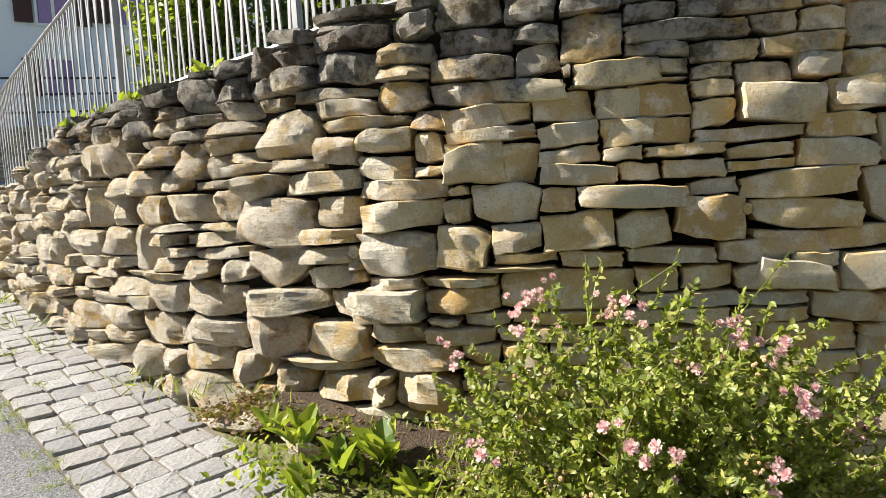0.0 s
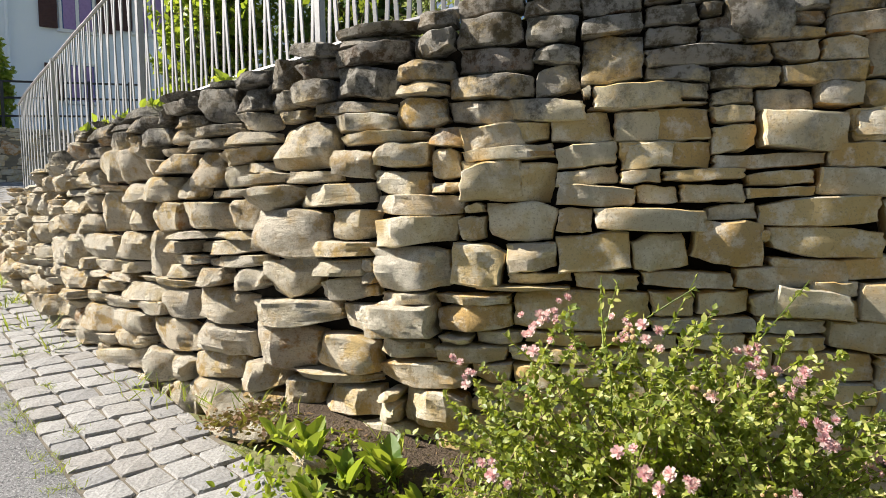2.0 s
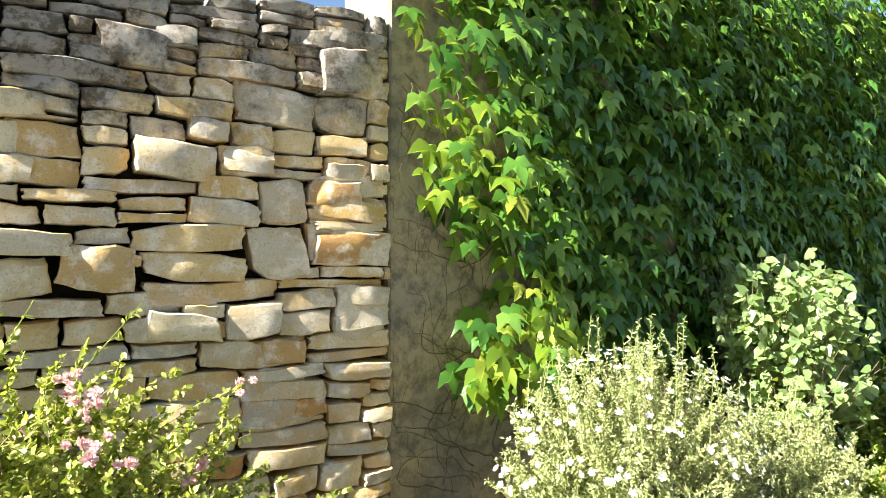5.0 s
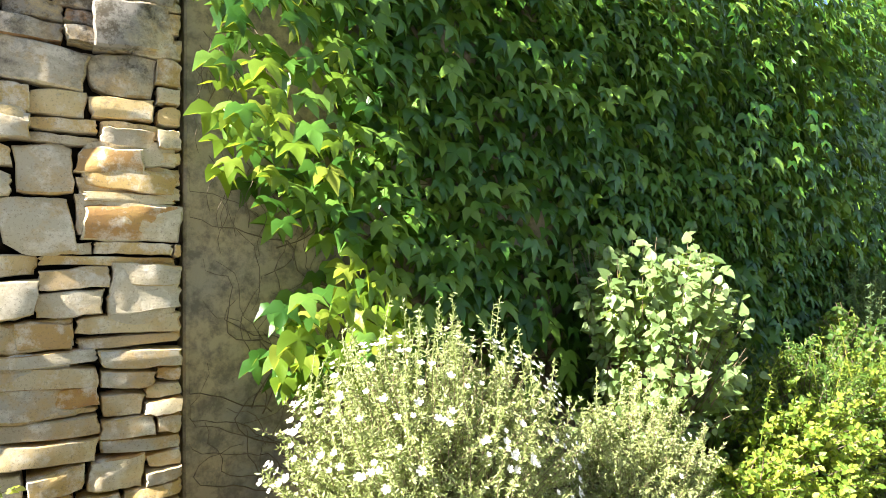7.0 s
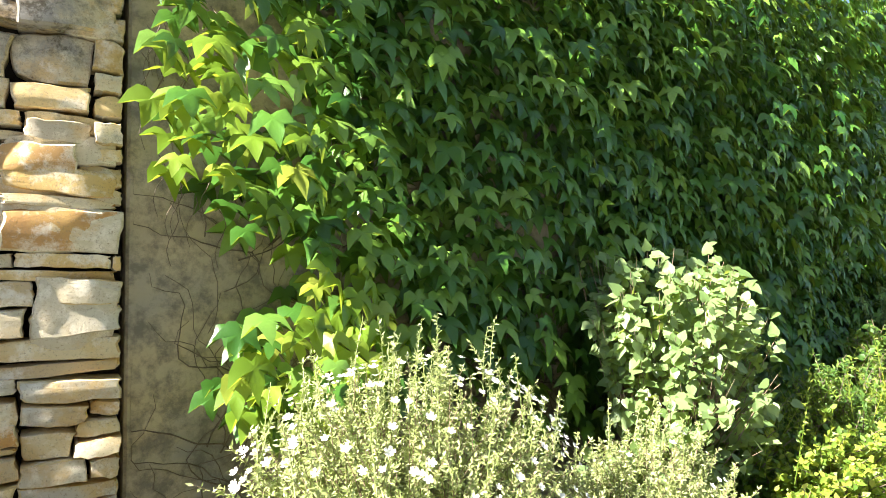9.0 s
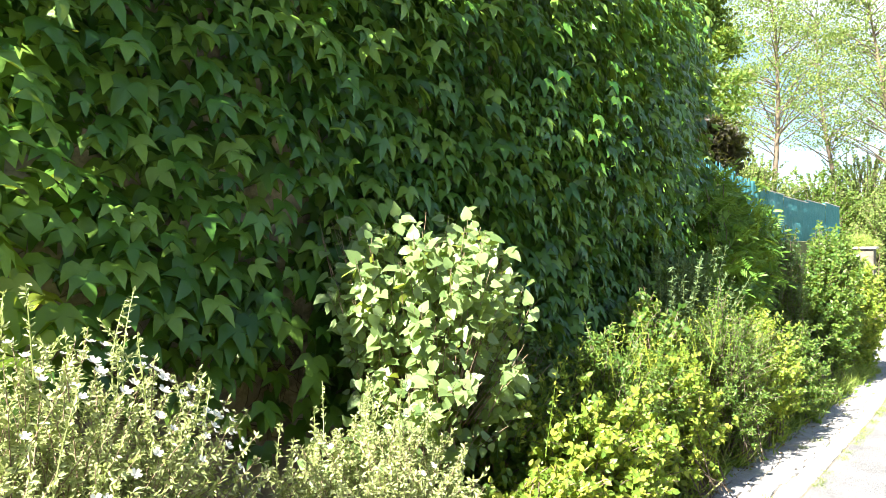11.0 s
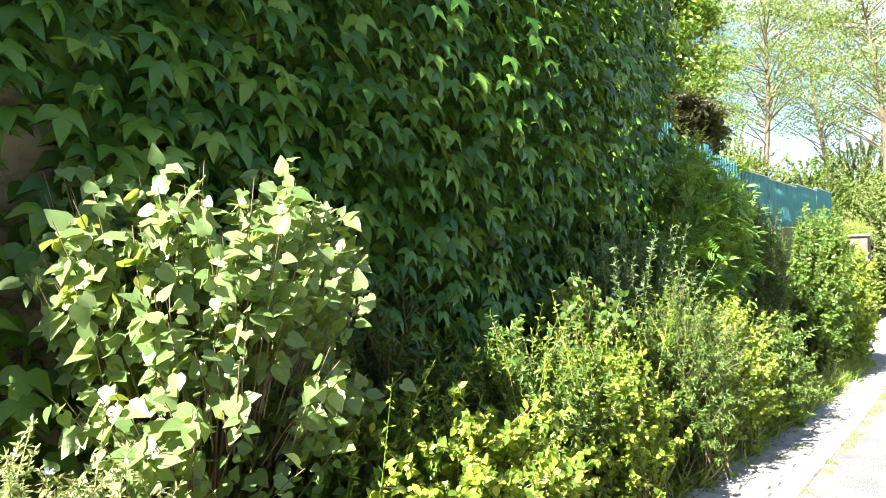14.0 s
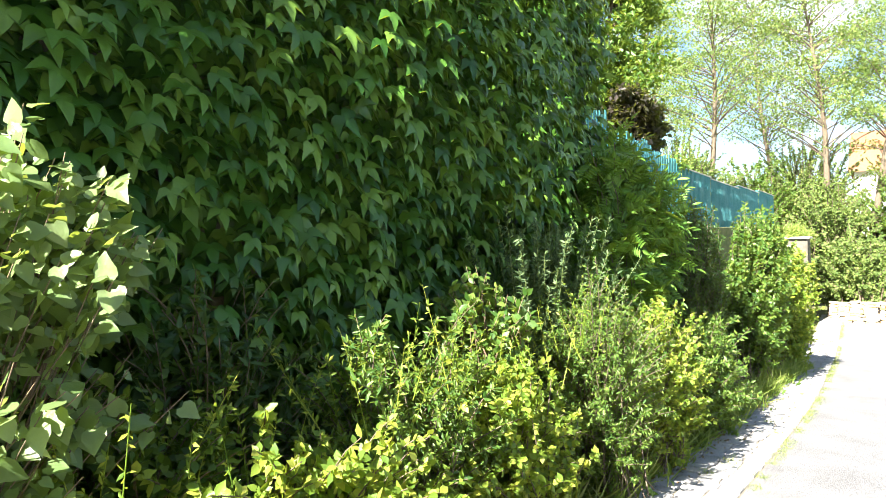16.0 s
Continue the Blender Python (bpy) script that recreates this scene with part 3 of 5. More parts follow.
def lay_stones(rng, length, foot, top, big=1.0, marks=()):
    """Fills a wall with stones from its foot up, always at the lowest place."""
    step = 0.02
    n = int(length / step)
    mid = (np.arange(n) + 0.5) * step
    h = foot(mid) - 0.08
    limit = top(mid)
    out, marks = [], list(marks)
    while True:
        low = np.where(h < limit - 0.035, h, 9.0)
        i = int(np.argmin(low))
        if low[i] > 8:
            return out
        ready = [q for q in marks if q[0] <= mid[i] <= q[1] and q[2] - h[i] < 0.04]
        if ready:
            q = ready[0]
            marks.remove(q)
            span = (mid >= q[0]) & (mid <= q[1])
            out.append((q[0], q[1], min(q[2], float(h[span].max())), q[3]))
            h[span] = q[3]
            continue
        a = b = i
        while a > 0 and abs(h[a - 1] - h[i]) < 0.022:
            a -= 1
        while b < n - 1 and abs(h[b + 1] - h[i]) < 0.022:
            b += 1
        room = (b - a + 1) * step
        chunk = big * float(np.interp(mid[i], [0, 1.4, 2.2, 9], [0.95, 1.0, 1.3, 1.4])) * float(np.interp(h[i], [1.45, 1.75], [np.interp(mid[i], [1.8, 2.4, 4.5, 5.5], [1.0, 1.28, 1.28, 1.0]), 1.0]))
        w = chunk * float(rng.choice([0.16, 0.2, 0.25, 0.3, 0.36, 0.42], p=[0.15, 0.22, 0.24, 0.2, 0.13, 0.06]))
        if room < w + 0.1:
            w = room
        k = max(2, int(round(w / step)))
        a0 = a if (h[a - 1] if a else 9) - h[i] < (h[b + 1] if b < n - 1 else 9) - h[i] else b - k + 1
        a0 = max(a, min(a0, b - k + 1))
        z0 = float(h[a0:a0 + k].mean())
        hgt = chunk * float(rng.choice([0.045, 0.065, 0.085, 0.11, 0.14, 0.17], p=[0.14, 0.22, 0.26, 0.22, 0.12, 0.04]))
        for side in ((h[a0 - 1] if a0 else 9), (h[a0 + k] if a0 + k < n else 9)):
            if 0.045 < side - z0 < 0.19 and rng.random() < 0.5:
                hgt = float(side - z0)
        if z0 > float(limit[a0:a0 + k].mean()) - 0.34:
            hgt *= 0.78
        hgt = min(hgt, max(0.05, w * 0.95))
        for q in marks:
            if q[0] < (a0 + k) * step and q[1] > a0 * step and z0 < q[2] < z0 + hgt + 0.045:
                hgt = max(0.03, q[2] - z0)
        hgt = min(hgt, max(0.04, float(limit[a0:a0 + k].mean()) - z0 + 0.03))
        out.append((a0 * step, (a0 + k) * step, z0, z0 + hgt))
        h[a0:a0 + k] = z0 + hgt


def core(name, s1, foot, top, label):
    """The wall's body behind its facing stones, coloured dark as the shade in the joints."""
    ss = np.linspace(0, s1, 60)
    v, f = [], []
    for s in ss:
        p, q = wall_point(s, -0.125), wall_point(s, -0.55)
        zb, zt = float(foot(s)) - 0.5, float(top(s)) - 0.08
        v += [(*p, zb), (*p, zt), (*q, zt), (*q, zb)]
    for i in range(len(ss) - 1):
        for j in range(3):
            a = i * 4 + j
            f.append((a, a + 1, a + 5, a + 4))
    f += [(0, 3, 2, 1)]
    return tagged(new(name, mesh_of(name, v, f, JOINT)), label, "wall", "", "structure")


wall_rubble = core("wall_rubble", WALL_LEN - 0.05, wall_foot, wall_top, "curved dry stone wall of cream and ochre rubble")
# earth behind the rubble wall
v, f = [], []
ss = np.linspace(0.0, WALL_LEN - 0.05, 40)
for s in ss:
    z = float(wall_top(s)) - 0.08
    p = wall_point(s, -0.5)
    for d in (0, 1.2, 3.5, 7):
        v.append((p[0] + 0.55 * d * (1 if s < 2 else 1), p[1] + d, z + (0.02 * d)))
for i in range(len(ss) - 1):
    for j in range(3):
        a = i * 4 + j
        f.append((a, a + 4, a + 5, a + 1))
tagged(new("ground_garden", mesh_of("ground_garden", v, f, GRASSY, True)), "grassy garden earth level with the wall top", "ground", "", "structure")


# ---- plants ----
WIDE = (np.array([(0, 0, 0), (0.3, 0.45, 0.06), (0, 1, -0.06), (-0.3, 0.45, 0.06)], float), np.array([(0, 1, 2), (0, 2, 3)]))
SLIM = (np.array([(0, 0, 0), (0.17, 0.5, 0.05), (0, 1, -0.05), (-0.17, 0.5, 0.05)], float), np.array([(0, 1, 2), (0, 2, 3)]))


def unit(v):
    return v / (np.linalg.norm(v, axis=-1, keepdims=True) + 1e-9)


def shoots(rng, base, centre, radii, count, low=-0.2, wild=0.12, steps=8, spread=0.15, bow=0.35):
    """Curved lines from the base of a bush to places over its crown."""
    d = unit(rng.normal(size=(count * 3, 3)))
    d = d[d[:, 2] > low][:count]
    count = len(d)
    r = 1 + rng.normal(0, wild, count)[:, None] - 0.3 * rng.random((count, 1)) ** 2
    tip = np.asarray(centre) + d * np.asarray(radii) * r
    foot = np.asarray(base) + np.column_stack([rng.normal(0, spread, (count, 2)), np.zeros(count)])
    mid = foot * 0.5 + tip * 0.5
    mid[:, 2] += bow * (tip[:, 2] - foot[:, 2])
    mid[:, :2] += rng.normal(0, 0.04, (count, 2))
    t = np.linspace(0, 1, steps)[None, :, None]
    return (1 - t) ** 2 * foot[:, None] + 2 * t * (1 - t) * mid[:, None] + t**2 * tip[:, None]


def along(rng, lines, per, t0, t1, side=0.8, up=0.5, droop=0.0):
    """Places, ways and upper sides of leaves along shoots."""
    count, steps, _ = lines.shape
    t = rng.uniform(t0, t1, (count, per)) * (steps - 1)
    i = np.clip(t.astype(int), 0, steps - 2)
    w = (t - i)[..., None]
    a, b = np.take_along_axis(lines, i[..., None].repeat(3, -1), 1), np.take_along_axis(lines, (i + 1)[..., None].repeat(3, -1), 1)
    pos = (a * (1 - w) + b * w).reshape(-1, 3)
    tan = unit((b - a).reshape(-1, 3))
    away = unit(rng.normal(size=pos.shape))
    dirs = unit(tan * (1 - side) + away * side + np.array([0, 0, -droop]))
    norms = unit(np.array([0, 0, 1.0]) * up + rng.normal(size=pos.shape) * 0.45 + np.array([-0.25, -0.25, 0]))
    return pos, dirs, norms


def bush(name, label, category, base, centre, radii, count, per, template, size, mat, seed, stem=0.006, t0=0.35, twig=TWIG, group="", low=-0.2, wild=0.12, side=0.75, up=0.6, droop=0.0, spread=0.12, bow=0.35, extra=None, petiole=0.0):
    """A bush: its branches and its many leaves. Returns the thing and its shoots."""
    rng = np.random.default_rng(seed)
    root = thing(name, label, category, base, group)
    lines = shoots(rng, base, centre, radii, count, low, wild, spread=spread, bow=bow)
    part("branchwork", tri_mesh("branchwork", *tubes(lines, [(stem, stem * 0.3)] * len(lines), 4), twig, True), root, "", "stuff")
    pos, dirs, norms = along(rng, lines, per, t0, 1.0, side, up, droop)
    pos = pos + dirs * petiole
    geo = leaves(template, pos, dirs, norms, size * rng.uniform(0.6, 1.25, len(pos)))
    if extra is not None:
        geo = joined(geo, extra(rng))
    part("foliage", tri_mesh("foliage", *geo, mat, True), root, "", "stuff")
    return root, lines, rng


def upright(rng, feet, heights, per, template, size, lean=0.12):
    """Leafy shoots that stand up out of a bush."""
    n = len(feet)
    t = np.linspace(0, 1, 6)[None, :, None]
    d = np.column_stack([rng.normal(0, lean, (n, 2)), np.ones(n)]) * np.asarray(heights)[:, None]
    lines = np.asarray(feet)[:, None] + d[:, None] * t + np.array([1.0, 0.4, 0]) * (rng.normal(0, 0.04, (n, 1, 1)) * t**2)
    pos, dirs, norms = along(rng, lines, per, 0.1, 1.0, 0.7, 0.5)
    return lines, leaves(template, pos, dirs, norms, size * rng.uniform(0.6, 1.2, len(pos)))


def flower_mesh(name, petals, radius, cup, mat, rings=1):
    """A flower of overlapping petals, facing +z."""
    v, t, k = [], [], 0
    for ring in range(rings):
        r, lift = radius * (1 - 0.28 * ring), cup * (1 + 0.9 * ring)
        for i in range(petals):
            a = 2 * math.pi * (i + 0.5 * ring) / petals
            w = 2.6 / petals
            pts = [(0, 0, 0), (0.6 * r * math.cos(a - w * 1.1), 0.6 * r * math.sin(a - w * 1.1), lift * 0.55), (r * math.cos(a - w * 0.6), r * math.sin(a - w * 0.6), lift), (r * math.cos(a + w * 0.6), r * math.sin(a + w * 0.6), lift * 1.05), (0.6 * r * math.cos(a + w * 1.1), 0.6 * r * math.sin(a + w * 1.1), lift * 0.5)]
            v += pts
            t += [(k, k + 1, k + 2), (k, k + 2, k + 3), (k, k + 3, k + 4)]
            k += 5
    return tri_mesh(name, v, t, mat)


def facing(p, n, s, spin=0.0):
    q = Vector(n).to_track_quat("Z", "Y").to_matrix().to_4x4()
    return Matrix.Translation(Vector(p)) @ q @ Matrix.Rotation(spin, 4, "Z") @ Matrix.Scale(s, 4)


def soil_at(x, y):
    return (x, y, float(soil_z(x, y)))


# creeper over the concrete wall
def creeper_edge(z):
    """How far the creeper has spread towards the corner, by height."""
    return np.interp(z, [0.6, 0.85, 0.95, 1.08, 1.3, 1.48, 1.6, 1.72, 1.85, 2.1, 2.4, 4.6], [2.0, 1.25, 0.98, 0.90, 1.0, 1.26, 1.24, 0.96, 0.76, 0.71, 0.70, 0.70])


def creeper_foot(x):
    return np.interp(x, [0.7, 1.3, 1.8, 2.25, 2.75, 3.1, 4.0, 5.5, 9.2], [0.95, 0.88, 0.78, 0.66, 0.62, 0.55, 0.5, 0.3, -0.2])


def creeper():
    rng = np.random.default_rng(5)
    root = thing("creeper", "dense green three-lobed creeper hanging over the concrete wall", "climbing plant", (2.0, 2.8, 0.3))
    px, pz = np.meshgrid(np.arange(0.7, 8.75, 0.062), np.arange(0.1, IVY_TOP + 0.1, 0.052), indexing="ij")
    px, pz = px.ravel(), pz.ravel()
    px = px + rng.uniform(-0.05, 0.05, len(px)) + 0.04 * (np.round(pz / 0.052) % 2)
    pz = pz + rng.uniform(-0.045, 0.045, len(pz))
    thin = np.array([noise.noise(Vector((a * 1.3, 3.0, b * 1.3))) for a, b in zip(px, pz)])
    inside = (pz < 3.36 + 0.1 * (px - 0.7)) & (px > creeper_edge(pz) + 0.05 * rng.normal(size=len(px))) & (pz > creeper_foot(px) + 0.05 * rng.normal(size=len(px)))
    near_low = np.clip(1.5 - (pz - creeper_foot(px)) * 1.2, 0, 1) * (px < 3.6)
    keep = inside & (rng.random(len(px)) > 0.08 + 0.52 * near_low * (thin > -0.10) + 0.25 * (thin > 0.28) + 0.10 * (px < 1.5))
    px, pz, thin = px[keep], pz[keep], thin[keep]
    swell = np.array([noise.noise(Vector((a * 0.9, 0, b * 0.9 + 5))) for a, b in zip(px, pz)])
    # clumps by the free edge stand further out
    clump = np.exp(-((px - 1.0) / 0.34) ** 2 - ((pz - 2.2) / 0.5) ** 2) + 1.15 * np.exp(-((px - 1.32) / 0.42) ** 2 - ((pz - 1.22) / 0.28) ** 2)
    proud = 0.03 + 0.26 * rng.random(len(px)) ** 1.2 + 0.07 * swell + 0.34 * clump * rng.random(len(px)) ** 0.7 + 0.06 * smooth_step(3.5, 6.0, px) * (1 - smooth_step(7.2, 8.4, px)) + 0.22 * smooth_step(3.6, 5.8, px) * smooth_step(1.2, 2.3, pz) * (1 - smooth_step(6.8, 8.0, px))
    pos = np.column_stack([px, 2.80 - np.clip(proud, 0.02, 0.6), pz])
    # leaves of the clumps that get the sunlit yellow colour
    young = clump * rng.random(len(px)) > 0.26
    size = rng.uniform(0.075, 0.125, len(px))
    dirs = unit(np.column_stack([rng.normal(0, 0.33, len(px)), -0.62 + rng.normal(0, 0.22, len(px)), -0.75 + rng.normal(0, 0.2, len(px))]))
    norms = unit(np.column_stack([rng.normal(0, 0.25, len(px)), -0.66 + rng.normal(0, 0.28, len(px)), 0.7 + rng.normal(0, 0.25, len(px))]))
    near = np.argsort(np.hypot(px - 1.25, (pz - 1.6) * 0.8))[:290]
    mask = np.ones(len(px), bool)
    mask[near] = False
    under = np.column_stack([px, 2.80 - rng.uniform(0.012, 0.05, len(px)), pz])
    flat = np.column_stack([rng.normal(0, 0.4, len(px)), np.full(len(px), -0.15), np.full(len(px), -1.0)])
    out = np.column_stack([rng.normal(0, 0.3, len(px)), np.full(len(px), -1.0), np.full(len(px), 0.2)])
    cover = (px > 3.0) | ((pz > 1.3) & (px > 1.05 + 0.35 * thin) & (rng.random(len(px)) < 0.45 + 0.55 * smooth_step(2.5, 5.0, px)))
    part("inner_foliage", tri_mesh("inner_foliage", *leaves(LOBED, under[cover], flat[cover], out[cover], size[cover] * 1.15), IVY_LEAF, True), root, "", "stuff")
    part("foliage", tri_mesh("foliage", *leaves(LOBED, pos[mask], dirs[mask], norms[mask], size[mask]), IVY_LEAF, True), root, "", "stuff")
    old, fresh = near[~young[near]], near[young[near]]
    for group, mat in ((old, IVY_LEAF), (fresh, LIT_YOUNG_IVY)):
        leaf_parts(rng, root, LOBED, mat, pos[group], dirs[group], norms[group], size[group])
    # bare stems creeping over the wall
    lines, radii = [], []
    for k in range(150):
        x, z = rng.uniform(0.95, 4.2), rng.uniform(0.35, 0.9)
        if k > 110:
            x, z = rng.uniform(0.95, 1.7), rng.uniform(0.7, 1.6)
        pts, ang = [], rng.uniform(0.2, 2.9)
        for q in range(14):
            pts.append((x, 2.792 - 0.006 * math.sin(q), z))
            ang += rng.normal(0, 0.55)
            x, z = x + 0.05 * math.cos(ang), z + 0.05 * abs(math.sin(ang))
        lines.append(np.array(pts))
        radii.append((rng.uniform(0.0015, 0.004), 0.001))
    for k in range(26):
        x0 = rng.uniform(0.74, 1.1)
        z0 = rng.uniform(1.6, 2.5)
        pts = [(x0 + 0.02 * math.sin(q), 2.79 - 0.05 * math.sin(q * 0.5), z0 - 0.035 * q) for q in range(8)]
        lines.append(np.array(pts))
        radii.append((0.002, 0.001))
    v, t = joined(*[tubes([a], [r], 4) for a, r in zip(lines, radii)])
    v[:, 0] = np.maximum(v[:, 0], 0.72)
    part("stem_network", tri_mesh("stem_network", v, t, BARK, True), root, "thin brown stems on bare concrete", "stuff")


creeper()


# rose bush at the foot of the rubble wall
def rose():
    root, lines, rng = bush("rose_bush", "rose bush with small pink flowers before the rubble wall", "rose bush", soil_at(-0.85, 2.2), (-0.85, 2.2, 0.82), (0.70, 0.40, 0.50), 500, 120, OVAL, 0.023, ROSE_LEAF, 11, 0.0035, 0.3, TWIG, low=-0.9, wild=0.15, spread=0.25)
    mesh = flower_mesh("flower", 6, 0.016, 0.0042, PINK, 4)
    tips = lines[:, -1]
    tips = tips[(tips[:, 2] > 0.72) & ((tips[:, 1] < 2.15) | (tips[:, 2] > 1.1))]
    spots = []
    for k in range(24):
        c = tips[int(rng.integers(len(tips)))]
        away = unit(c - np.array([-0.85, 2.2, 0.7]))
        for q in range(int(rng.integers(2, 8))):
            spots.append(c + rng.normal(0, 0.022, 3) + away * 0.04 + np.array([0, -0.03, 0.02]))
    for p in spots:
        n = unit(np.array([rng.normal(0, 0.5), -0.7, 0.6]))
        part("flower", mesh, root, at=facing(p, n, float(rng.uniform(0.7, 1.25)), float(rng.uniform(0, 6))))
    bud = bmesh.new()
    bmesh.ops.create_icosphere(bud, subdivisions=1, radius=0.007)
    bud = finish(bud, "spent_bloom", HIP)
    heads = [tips[int(rng.integers(len(tips)))] + np.array([0, 0, 0.04]) for k in range(12)]
    for k in range(84):
        c = heads[k // 7] + rng.normal(0, 0.016, 3)
        part("spent_bloom", bud, root, at=Matrix.Translation(c) @ Matrix.Scale(float(rng.uniform(0.7, 1.3)), 4))
    # long thin shoots above the crown
    feet = np.column_stack([rng.uniform(-1.3, -0.3, 16), rng.uniform(2.2, 2.45, 16), rng.uniform(1.05, 1.25, 16)])
    up_lines, geo = upright(rng, feet, rng.uniform(0.10, 0.24, 16), 16, OVAL, 0.026, 0.4)
    part("tall_growth", tri_mesh("tall_growth", *joined(geo, tubes(up_lines, [(0.003, 0.0015)] * 16, 4)), ROSE_LEAF), root, "", "stuff")


rose()


def potentilla(name, label, base, centre, radii, count, per, seed, flowers, spikes):
    root, lines, rng = bush(name, label, "shrub", base, centre, radii, count, per, SLIM, 0.021, PALE_LEAF, seed, 0.003, 0.45, TWIG, group="flowering shrubs in the bed", low=-0.55, wild=0.09, spread=0.14, bow=0.2)
    c, r = np.array(centre), np.array(radii)
    a, b = rng.uniform(0, 6.28, spikes), np.sqrt(rng.random(spikes)) * 0.8
    feet = np.column_stack([c[0] + r[0] * b * np.cos(a), c[1] + r[1] * b * np.sin(a), c[2] + r[2] * np.sqrt(1 - b * b) - 0.08])
    up_lines, geo = upright(rng, feet, rng.uniform(0.1, 0.26, spikes), 44, SLIM, 0.021, 0.14)
    part("spike_growth", tri_mesh("spike_growth", *joined(geo, tubes(up_lines, [(0.0025, 0.001)] * spikes, 4)), PALE_LEAF), root, "", "stuff")
    mesh = flower_mesh("flower", 5, 0.0125, 0.006, PETAL)
    k = 0
    while k < flowers:
        d = unit(rng.normal(size=3))
        if d[2] < -0.3 or d[1] > 0.5:
            continue
        k += 1
        p = c + d * r * rng.uniform(0.98, 1.06)
        part("flower", mesh, root, at=facing(p, unit(d + np.array([0, -0.3, 0.5])), float(rng.uniform(0.75, 1.35)), float(rng.uniform(0, 6))))
    return root


potentilla("flowering_shrub", "rounded pale shrub covered with small white flowers", soil_at(1.36, 1.95), (1.36, 1.95, 0.62), (0.62, 0.46, 0.56), 950, 130, 21, 290, 46)
potentilla("flowering_shrub", "low pale shrub with a few white flowers", soil_at(2.45, 1.85), (2.45, 1.85, 0.42), (0.46, 0.34, 0.40), 480, 110, 22, 16, 18)


def lilac():
    rng = np.random.default_rng(31)
    base = soil_at(3.22, 2.3)
    root = thing("lilac_shrub", "lilac shrub with heart-shaped leaves in full sun", "shrub", base)
    # a dome on bare forked stems, one bough reaching out, and a skirt of lower twigs
    dome = shoots(rng, base, (3.27, 2.27, 1.18), (0.58, 0.36, 0.42), 150, -0.12, 0.09, spread=0.05, bow=0.12)
    skirt = shoots(rng, base, (3.22, 2.12, 0.86), (0.52, 0.36, 0.28), 110, -0.7, 0.14, spread=0.05, bow=0.2)
    bough = shoots(rng, base, (2.87, 2.5, 1.5), (0.10, 0.10, 0.09), 10, -0.6, 0.1, spread=0.03, bow=-0.05)
    low = shoots(rng, soil_at(3.05, 2.15), (2.75, 2.05, 0.58), (0.50, 0.24, 0.16), 30, -0.3, 0.12)
    lines = np.concatenate([dome, skirt, bough, low])
    part("branchwork", tri_mesh("branchwork", *joined(tubes(lines[::14], [(0.009, 0.002)] * len(lines[::14]), 5), tubes(lines[:, 4:], [(0.003, 0.0015)] * len(lines), 4)), TWIG, True), root, "", "stuff")
    sets = [along(rng, a, n, t, 1.0, 0.85, 1.1, 0.45) for a, n, t in ((dome, 19, 0.72), (skirt, 8, 0.7), (bough, 4, 0.8), (low, 8, 0.55))]
    pos, dirs, norms = (np.concatenate([q[k] for q in sets]) for k in range(3))
    norms = unit(norms + np.array([-0.75, -0.35, 0.45]))
    pos = pos + dirs * 0.02
    size = 0.063 * rng.uniform(0.55, 1.25, len(pos))
    order = np.argsort(pos[:, 1] - pos[:, 2])
    leaf_parts(rng, root, HEART, LILAC_LEAF, pos[order[:280]], dirs[order[:280]], norms[order[:280]], size[order[:280]])
    rest = order[280:]
    part("foliage", tri_mesh("foliage", *leaves(HEART, pos[rest], dirs[rest], norms[rest], size[rest]), LILAC_LEAF, True), root, "", "stuff")


lilac()

HEDGE = "shrubs along the wall foot"
bush("low_shrub", "low yellow-green shrub spilling towards the gutter", "shrub", soil_at(4.2, 1.95), (4.1, 1.74, 0.16), (0.66, 0.32, 0.42), 460, 60, OVAL, 0.039, YELLOW_LEAF, 41, t0=0.2, twig=BARK, group=HEDGE, low=-0.95, wild=0.2)
bush("leafy_shrub", "green shrub with narrow leaves beside the creeper", "shrub", soil_at(5.0, 2.1), (4.95, 2.08, 0.34), (0.55, 0.40, 0.52), 300, 90, LANCE, 0.040, SHRUB_LEAF, 42, t0=0.2, twig=BARK, group=HEDGE, low=-0.95, wild=0.2)
bush("low_shrub", "yellow-green shrub with oval leaves in the sun", "shrub", soil_at(5.6, 1.9), (5.55, 1.92, 0.12), (0.6, 0.3, 0.46), 440, 56, OVAL, 0.043, YELLOW_LEAF, 43, t0=0.2, twig=BARK, group=HEDGE, low=-0.95, wild=0.2)
bush("leafy_shrub", "light green shrub with oval leaves on dark stems", "shrub", soil_at(5.9, 2.2), (5.85, 2.2, 0.62), (0.38, 0.3, 0.42), 110, 20, OVAL, 0.055, SHRUB_LEAF, 44, group=HEDGE, low=-0.1, wild=0.12)
bush("leafy_shrub", "fine-leaved upright green shrub in the sun", "shrub", soil_at(6.9, 2.0), (6.85, 1.92, 0.24), (0.6, 0.40, 0.66), 560, 100, SLIM, 0.034, SHRUB_LEAF, 45, t0=0.15, twig=BARK, group=HEDGE, low=-0.95, wild=0.17)
bush("leafy_shrub", "low mixed green growth beside the lilac", "shrub", soil_at(3.7, 2.25), (3.75, 2.2, 0.32), (0.5, 0.34, 0.42), 260, 40, OVAL, 0.045, SHRUB_LEAF, 57, group=HEDGE, low=-0.6, wild=0.14, t0=0.2)
bush("low_shrub", "small yellow-green shrub before the lilac", "shrub", soil_at(3.3, 1.85), (3.25, 1.6, 0.08), (0.5, 0.24, 0.36), 260, 46, OVAL, 0.038, YELLOW_LEAF, 58, group=HEDGE, low=-0.6, wild=0.14, t0=0.2)
